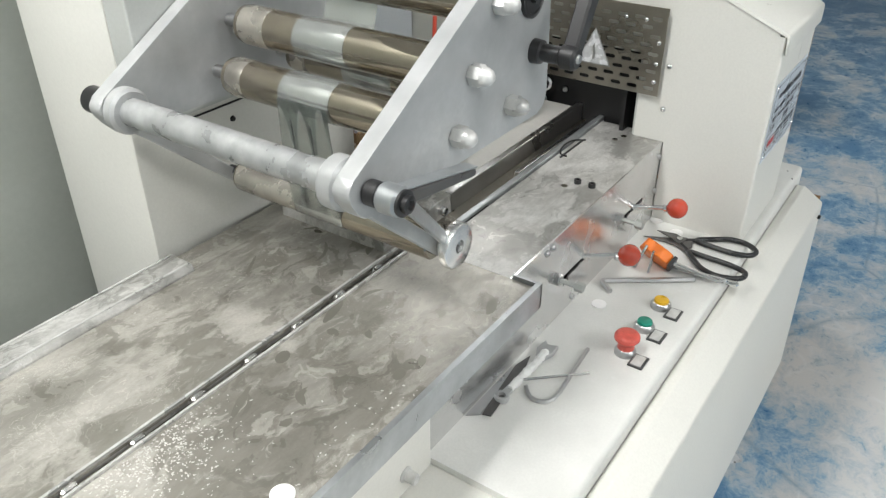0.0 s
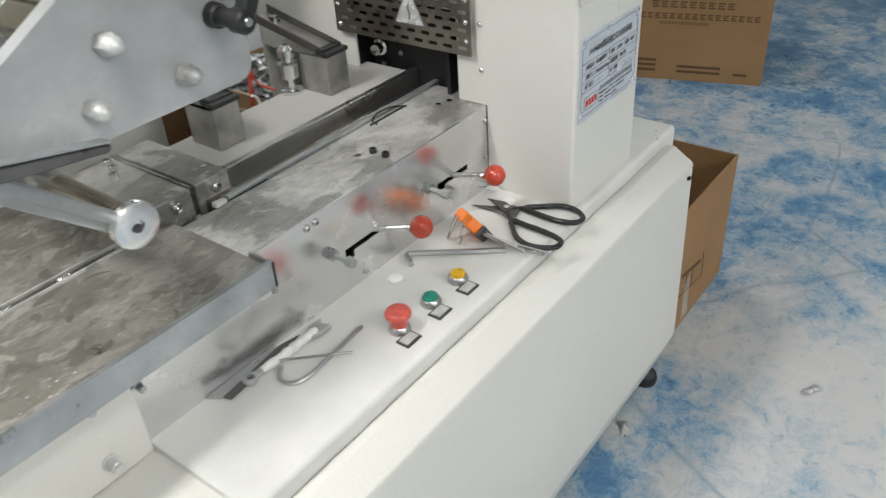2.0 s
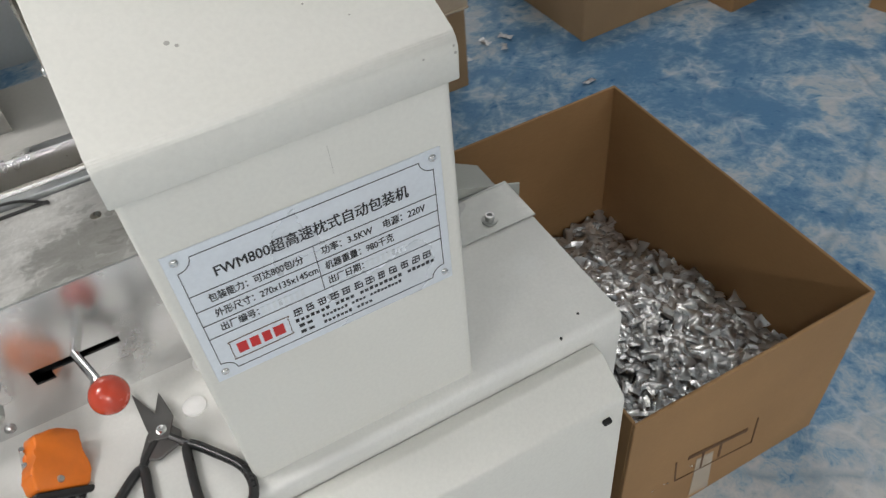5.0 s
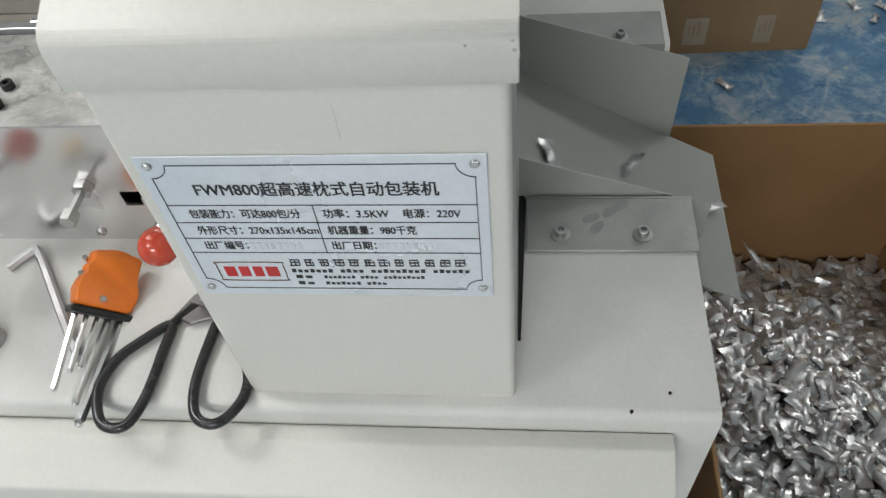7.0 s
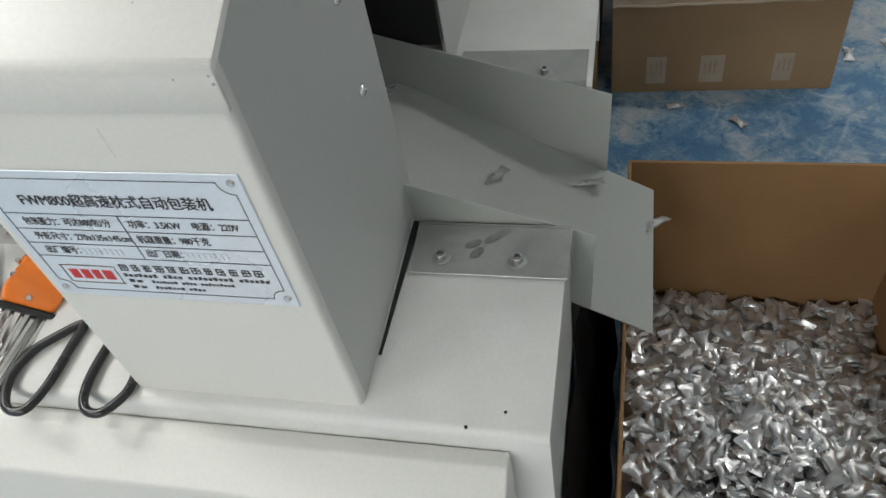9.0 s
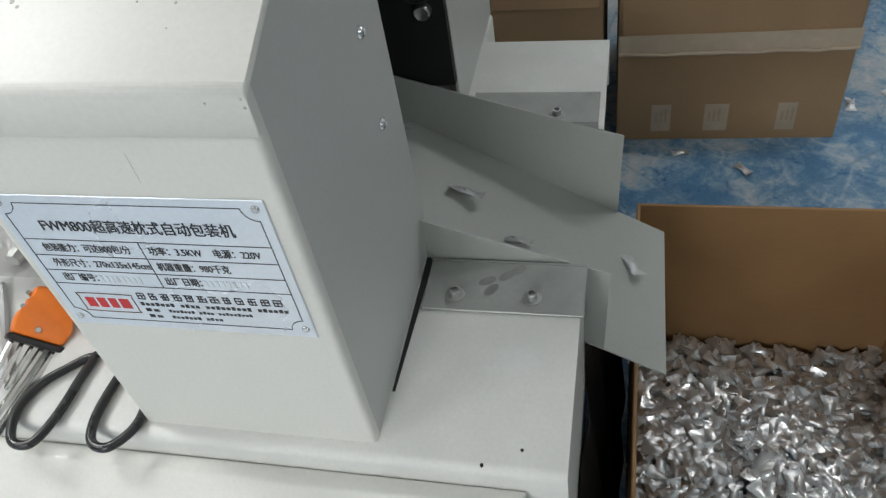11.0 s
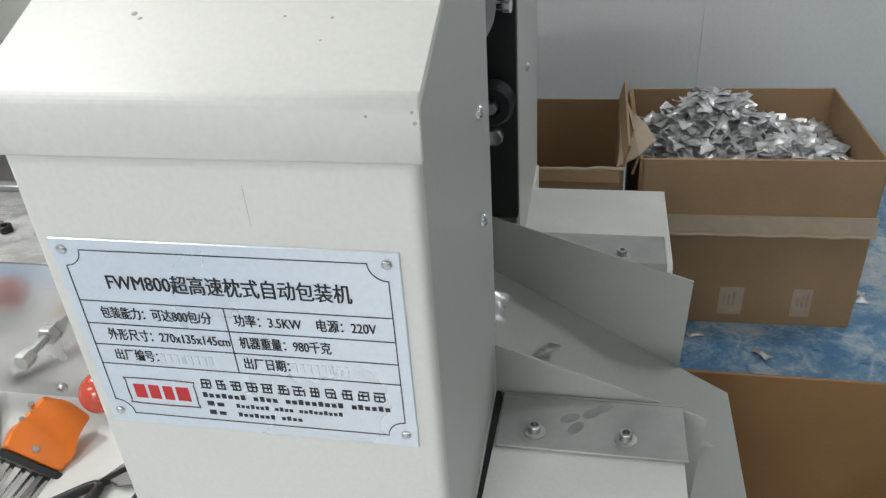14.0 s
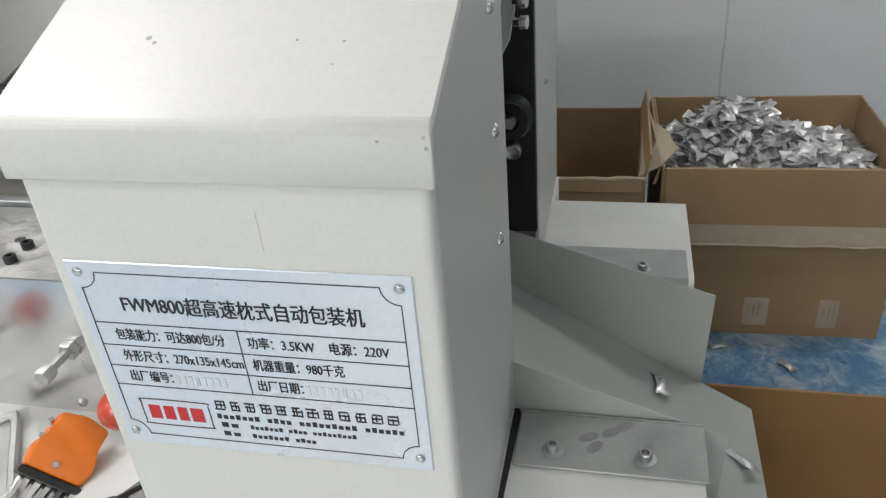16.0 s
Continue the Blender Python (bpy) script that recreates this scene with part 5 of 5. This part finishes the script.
def pile(name, n, region, label, seed, mat, size=1.0):
    """A heap of sachets; region(rng) gives a place."""
    rng = random.Random(seed)
    V, F = [], []
    for _ in range(n):
        vs, fs = sachet_points(rng, 0.024 * size, 0.042 * size)
        x, y, z, tilt = region(rng)
        m = Matrix.Translation((x, y, z)) @ Euler((rng.gauss(0, tilt), rng.gauss(0, tilt), rng.uniform(0, 6.28))).to_matrix().to_4x4()
        o = len(V)
        V += [tuple(m @ Vector(v)) for v in vs]
        F += [tuple(o + i for i in f) for f in fs]
    me = bpy.data.meshes.new(name)
    me.from_pydata(V, [], F)
    me.polygons.foreach_set("use_smooth", [True] * len(me.polygons))
    me.materials.append(mat)
    ob = new(name, me)
    return tagged(ob, label, "sachets", kind="stuff")


def heap_z(x, y):
    s = min(max((y - 0.22) / 0.42, 0.0), 1.0)
    return 0.165 - 0.105 * s * s * (3 - 2 * s) + 0.03 * math.exp(-((x - 0.68) ** 2 + (y - 0.36) ** 2) / 0.03) + 0.012 * math.sin(9 * x + 5 * y)


def in_a(rng):
    x, y = rng.uniform(0.505, 0.95), rng.uniform(0.012, 0.665)
    return x, y, heap_z(x, y) - rng.random() ** 1.5 * 0.045, 0.22


def heap_b(u, v):
    return 0.385 + 0.055 * math.exp(-((u - 0.26) ** 4 / 0.0025 + (v - 0.16) ** 2 / 0.025)) + 0.124 * math.exp(-((u - 0.19) ** 2 / 0.018 + (v - 0.28) ** 2 / 0.018))


def in_b(rng):
    u, v = rng.uniform(0.03, 0.525), rng.uniform(0.03, 0.445)
    z = heap_b(u, v) - rng.random() ** 1.5 * 0.06
    return 0.432 + u, 1.392 + v + 0.01, z, 0.36


tagged(pile("sachet_pile", 1900, in_a, "pile of small crimped silver foil sachets in the carton", 3, FOIL, 1.03), "")
tagged(pile("sachet_pile", 1000, in_b, "heap of small crimped silver foil sachets filling the carton", 4, FOIL_DULL, 1.3), "")
# pile cores, so that the heaps are not hollow
bm = bmesh.new()
bmesh.ops.create_grid(bm, x_segments=20, y_segments=20, size=0.5)
for v in bm.verts:
    v.co.x, v.co.y = 0.73 + v.co.x * 0.475, 0.339 + v.co.y * 0.685
    v.co.z = heap_z(v.co.x, v.co.y) - 0.035
tagged(obj("sachet_pile_core", bm, FOIL), "lower layer of silver sachets in the carton", "sachets", kind="stuff")
bm = bmesh.new()
bmesh.ops.create_grid(bm, x_segments=16, y_segments=16, size=0.5)
for v in bm.verts:
    u, w = 0.277 + v.co.x * 0.53, 0.237 + v.co.y * 0.46
    v.co = (0.432 + u, 1.395 + w, heap_b(u, w) - 0.035)
tagged(obj("sachet_pile_core", bm, FOIL), "lower layer of silver sachets in the carton", "sachets", kind="stuff")


def sachet(name, seed, label, group):
    rng = random.Random(seed)
    vs, fs = sachet_points(rng)
    me = bpy.data.meshes.new(name)
    me.from_pydata(vs, [], fs)
    me.polygons.foreach_set("use_smooth", [True] * len(me.polygons))
    me.materials.append(FOIL)
    return tagged(new(name, me), label, "sachet", group)


for k, (x, y) in enumerate(((0.754, 1.268), (0.6, 1.33), (1.05, 1.542), (0.578, -0.404), (0.192, -0.062), (1.15, 1.58), (1.93, 0.6), (1.19, 1.522), (1.225, 1.572), (1.3, 1.2))):
    sachet("foil_sachet", 50 + k, "silver foil sachet dropped on the blue floor", "dropped sachets").matrix_world = pose(x, y, 0.007, 0, 0, 40 + 67 * k)

# ---- hand tools on the shelf ----
sc = empty("scissors", (-0.085, 0.09, SH), "black-dipped steel hand shears lying open on the shelf", "scissors")
zz = SH + 0.007
L1P = [(-0.078, 0.085), (-0.068, 0.072), (-0.048, 0.050), (-0.026, 0.017), (-0.025, -0.013), (-0.043, -0.037), (-0.065, -0.032), (-0.075, -0.001), (-0.073, 0.048)]
L2P = [(-0.105, 0.085), (-0.118, 0.069), (-0.144, 0.049), (-0.164, 0.026), (-0.171, -0.006), (-0.156, -0.040), (-0.132, -0.042), (-0.121, -0.012), (-0.118, 0.037)]
for pts, dz in ((L1P, 0.0), (L2P, 0.0)):
    under(sc, part("grip", tube([(x, y, zz + dz) for x, y in pts[1:]], 0.0052, 12, closed=True), RUBBER, sc, "glossy black dipped loop grip", 60))
    under(sc, part("tang", tube([(-0.09, 0.1, zz), (pts[0][0], pts[0][1], zz), (*pts[1], zz)], 0.0045, 8), BLACK, sc))
under(sc, part("bolster", prism([(-0.118, 0.078), (-0.098, 0.07), (-0.074, 0.078), (-0.07, 0.092), (-0.082, 0.112), (-0.103, 0.106)], "z", SH + 0.0045, SH + 0.009, 0.0012), BLADE, sc, "dark steel bolster"))
under(sc, part("blade", prism([(-0.104, 0.094), (-0.083, 0.088), (-0.072, 0.112), (-0.079, 0.150), (-0.094, 0.112)], "z", SH + 0.0092, SH + 0.0115, 0.0006), BLADE, sc, "dark steel blade"))
under(sc, part("blade", prism([(-0.098, 0.084), (-0.076, 0.098), (-0.088, 0.125), (-0.107, 0.168), (-0.103, 0.115)], "z", SH + 0.003, SH + 0.006, 0.0008), BLADE, sc, "dark steel blade"))
under(sc, part("rivet", lathe((-0.088, 0.1, SH + 0.0115), (-0.088, 0.1, SH + 0.014), [(0, 0.006), (0.6, 0.006), (1, 0.004)], 16), CHROME, sc, "", 40))

hs = empty("hex_key_set", (-0.18, 0.09, SH), "orange plastic holder with steel hex keys on the shelf", "hex keys")
HB, HU, HV = Vector((-0.206, 0.071, 0.781)), Vector((0.66, 0.21, -0.70)).normalized(), Vector((0.12, 0.93, 0.36)).normalized()
HN = HU.cross(HV).normalized()
HV = HN.cross(HU)
HM = Matrix((HU, HV, HN)).transposed().to_4x4()
HM.translation = HB


def laid(bm):
    bmesh.ops.transform(bm, matrix=HM, verts=bm.verts[:])
    return bm


HOLD = rounded([(0.0, 0.0), (0.058, 0.0), (0.061, 0.02), (0.055, 0.038), (0.058, 0.060), (0.03, 0.063), (0.006, 0.058), (0.009, 0.04), (-0.002, 0.022)], 0.006, 3)
under(hs, part("holder", laid(prism(HOLD, "z", -0.021, 0.0, 0.003, seg=2)), ORANGE, hs, "bright orange plastic holder", 50))
under(hs, part("end_cap", laid(box(-0.002, 0.060, -0.008, -0.0005, -0.022, 0.001, 0.002)), BLACK, hs, "black end cap"))
under(hs, part("pin", laid(lathe((0.026, 0.010, 0.0), (0.026, 0.010, 0.002), [(0, 0.0038), (1, 0.003)], 12)), STEEL, hs))
for u, tip, r in ((0.006, (-0.208, -0.012, 0.757), 0.0034), (0.017, (-0.199, 0.008, 0.757), 0.0029), (0.028, (-0.194, 0.016, 0.752), 0.0027), (0.039, (-0.186, -0.022, 0.750), 0.0038), (0.052, (-0.178, -0.040, 0.7445), 0.005)):
    head = HM @ Vector((u, -0.006, -0.010))
    ky = under(hs, part("hex_key", rod(head, tip, r, 6), CHROME, hs, "bright steel hex key"))
    under(hs, part("ball_end", ball(tip, r * 0.95, seg=10), CHROME, hs))

for a, tip in (((0.003, 0.034, -0.016), (-0.228, 0.108, 0.7415)), ((0.003, 0.05, -0.016), (-0.226, 0.136, 0.742))):
    under(hs, part("key_stub", rod(HM @ Vector(a), tip, 0.003, 6), CHROME, hs, "bright steel hex key end"))

lk = empty("long_hex_key", (-0.25, 0.1, SH), "long bright L-shaped hex key lying on the shelf", "hex key")
under(lk, part("bar", tube([(-0.326, 0.140, SH + 0.0055), (-0.318, 0.150, SH + 0.0055), (-0.306, 0.164, SH + 0.0055), (-0.296, 0.157, SH + 0.0055), (-0.24, 0.078, SH + 0.0055), (-0.203, 0.028, SH + 0.0055)], 0.005, 6, cyclic_pts=4), STEEL, lk))
bk = empty("bent_hex_key", (-0.6, 0.1, SH), "dull grey bent hex key lying on the shelf", "hex key")
under(bk, part("bar", tube([(-0.497, 0.102, SH + 0.004), (-0.56, 0.097, SH + 0.004), (-0.62, 0.092, SH + 0.004), (-0.646, 0.1, SH + 0.004), (-0.65, 0.122, SH + 0.004), (-0.632, 0.14, SH + 0.004)], 0.0036, 6), STEEL, bk))
pr = empty("thin_rod", (-0.59, 0.11, SH), "thin bright steel pin lying on the shelf", "rod")
under(pr, part("pin", rod((-0.627, 0.148, SH + 0.0095), (-0.549, 0.074, SH + 0.0035), 0.0022, 10), CHROME, pr))
wr = empty("spanner", (-0.6, 0.15, SH), "combination spanner wrapped in crumpled white tape on the shelf", "spanner")
under(wr, part("shank", prism(rounded([(-0.668, 0.151), (-0.56, 0.149), (-0.56, 0.159), (-0.668, 0.163)], 0.003, 2), "z", SH + 0.002, SH + 0.009, 0.001), ALU, wr))
rng = random.Random(31)
under(wr, part("tape_wrap", lathe((-0.655, 0.155, SH + 0.0075), (-0.545, 0.152, SH + 0.0075), [(k / 16, 0.0055 + rng.uniform(0, 0.0032)) for k in range(17)], 9), WRAP, wr, "crumpled white tape"))
under(wr, part("jaw", prism([(-0.565, 0.147), (-0.545, 0.140), (-0.522, 0.142), (-0.530, 0.150), (-0.532, 0.158), (-0.52, 0.166), (-0.545, 0.169), (-0.565, 0.161)], "z", SH + 0.001, SH + 0.0105, 0.0015), ALU, wr))
under(wr, part("ring", lathe((-0.676, 0.157, SH + 0.001), (-0.676, 0.157, SH + 0.011), [(0, 0.006), (0, 0.0105), (0.2, 0.0115), (0.8, 0.0115), (1, 0.0105), (1, 0.006), (0, 0.006)], 20), ALU, wr, "", 40))
bl = empty("steel_strip", (-0.66, 0.17, SH), "thin dark steel scraper strip leaning on the guard", "strip")
under(bl, part("strip", prism([(-0.722, 0.163), (-0.718, 0.150), (-0.60, 0.161), (-0.565, 0.170), (-0.60, 0.178)], "z", SH + 0.0035, SH + 0.005), BLADE, bl))
b2l = empty("steel_strip", (-0.66, 0.178, SH), "dull steel scraper blade lying against the guard plate", "strip")
under(b2l, part("strip", prism([(-0.735, 0.183), (-0.722, 0.166), (-0.62, 0.1725), (-0.60, 0.183)], "z", SH + 0.0006, SH + 0.0025), STEEL, b2l))


# ---- motion ----
# when each sachet drops into the chute, and where across it
RUNS = [(0.9, 0.37), (2.1, 0.39), (3.2, 0.36), (5.2, 0.4), (5.69, 0.37), (6.18, 0.37), (6.29, 0.39), (6.54, 0.4), (6.76, 0.37), (7.13, 0.32), (7.52, 0.39), (7.69, 0.37), (7.94, 0.43), (8.25, 0.42), (8.45, 0.46), (8.69, 0.4),
        (9.0, 0.46), (9.38, 0.35), (9.62, 0.42), (9.86, 0.38), (10.1, 0.34), (10.34, 0.4), (10.67, 0.37), (10.85, 0.4), (11.2, 0.37), (11.73, 0.38), (11.93, 0.46), (12.19, 0.37), (12.28, 0.42), (12.74, 0.37),
        (13.0, 0.44), (13.37, 0.37), (13.76, 0.38), (13.89, 0.41), (14.19, 0.4), (15.26, 0.38), (15.41, 0.46)]
SLIDE = ((0.1, 0.215), (0.2, 0.26), (0.3, 0.305), (0.4, 0.35), (0.5, 0.395), (0.6, 0.44), (0.7, 0.495), (0.74, 0.52))


def motions():
    rng = random.Random(9)
    for k, (t0, y0) in enumerate(RUNS):
        ob = sachet("foil_sachet", 200 + k % 9, "small crimped silver foil sachet sliding down the chute", "sliding sachets")
        hid = pose(0.15, y0, floor_z(0.15) + 0.02, 0, 30, 90)
        turn, spin, drift = rng.uniform(0, 180), rng.uniform(-70, 70), rng.uniform(-0.03, 0.03)
        rows = [(0.0, hid), (t0, hid)]
        for s, x in SLIDE:
            hop = 0.02 * max(0.0, 1 - s / 0.25) + 0.006
            rows.append((t0 + s, pose(x, y0 + drift * s, floor_z(x) + hop, 30 * max(0, 1 - s / 0.3), 30, turn + spin * s)))
        for s in (0.08, 0.15, 0.2):
            x, z = 0.52 + 0.6 * s, 0.541 - 0.4 * s - 4.9 * s * s
            rows.append((t0 + 0.74 + s, pose(x, y0 + drift, z, 150 * s, 30 + 240 * s, turn + spin * 0.74 + 260 * s)))
        xe, ye = 0.655 + rng.uniform(-0.02, 0.02), y0 + drift
        rest = pose(xe, ye, heap_z(xe, ye) + 0.008, rng.uniform(5, 50), rng.uniform(40, 70), turn + spin * 0.74 + 70)
        rows.append((t0 + 0.99, rest))
        rows = [r for r in rows if r[0] < 15.98]
        rows.append((16.0, rest if t0 + 0.99 < 15.98 else rows[-1][1]))
        walk(ob, rows)


motions()
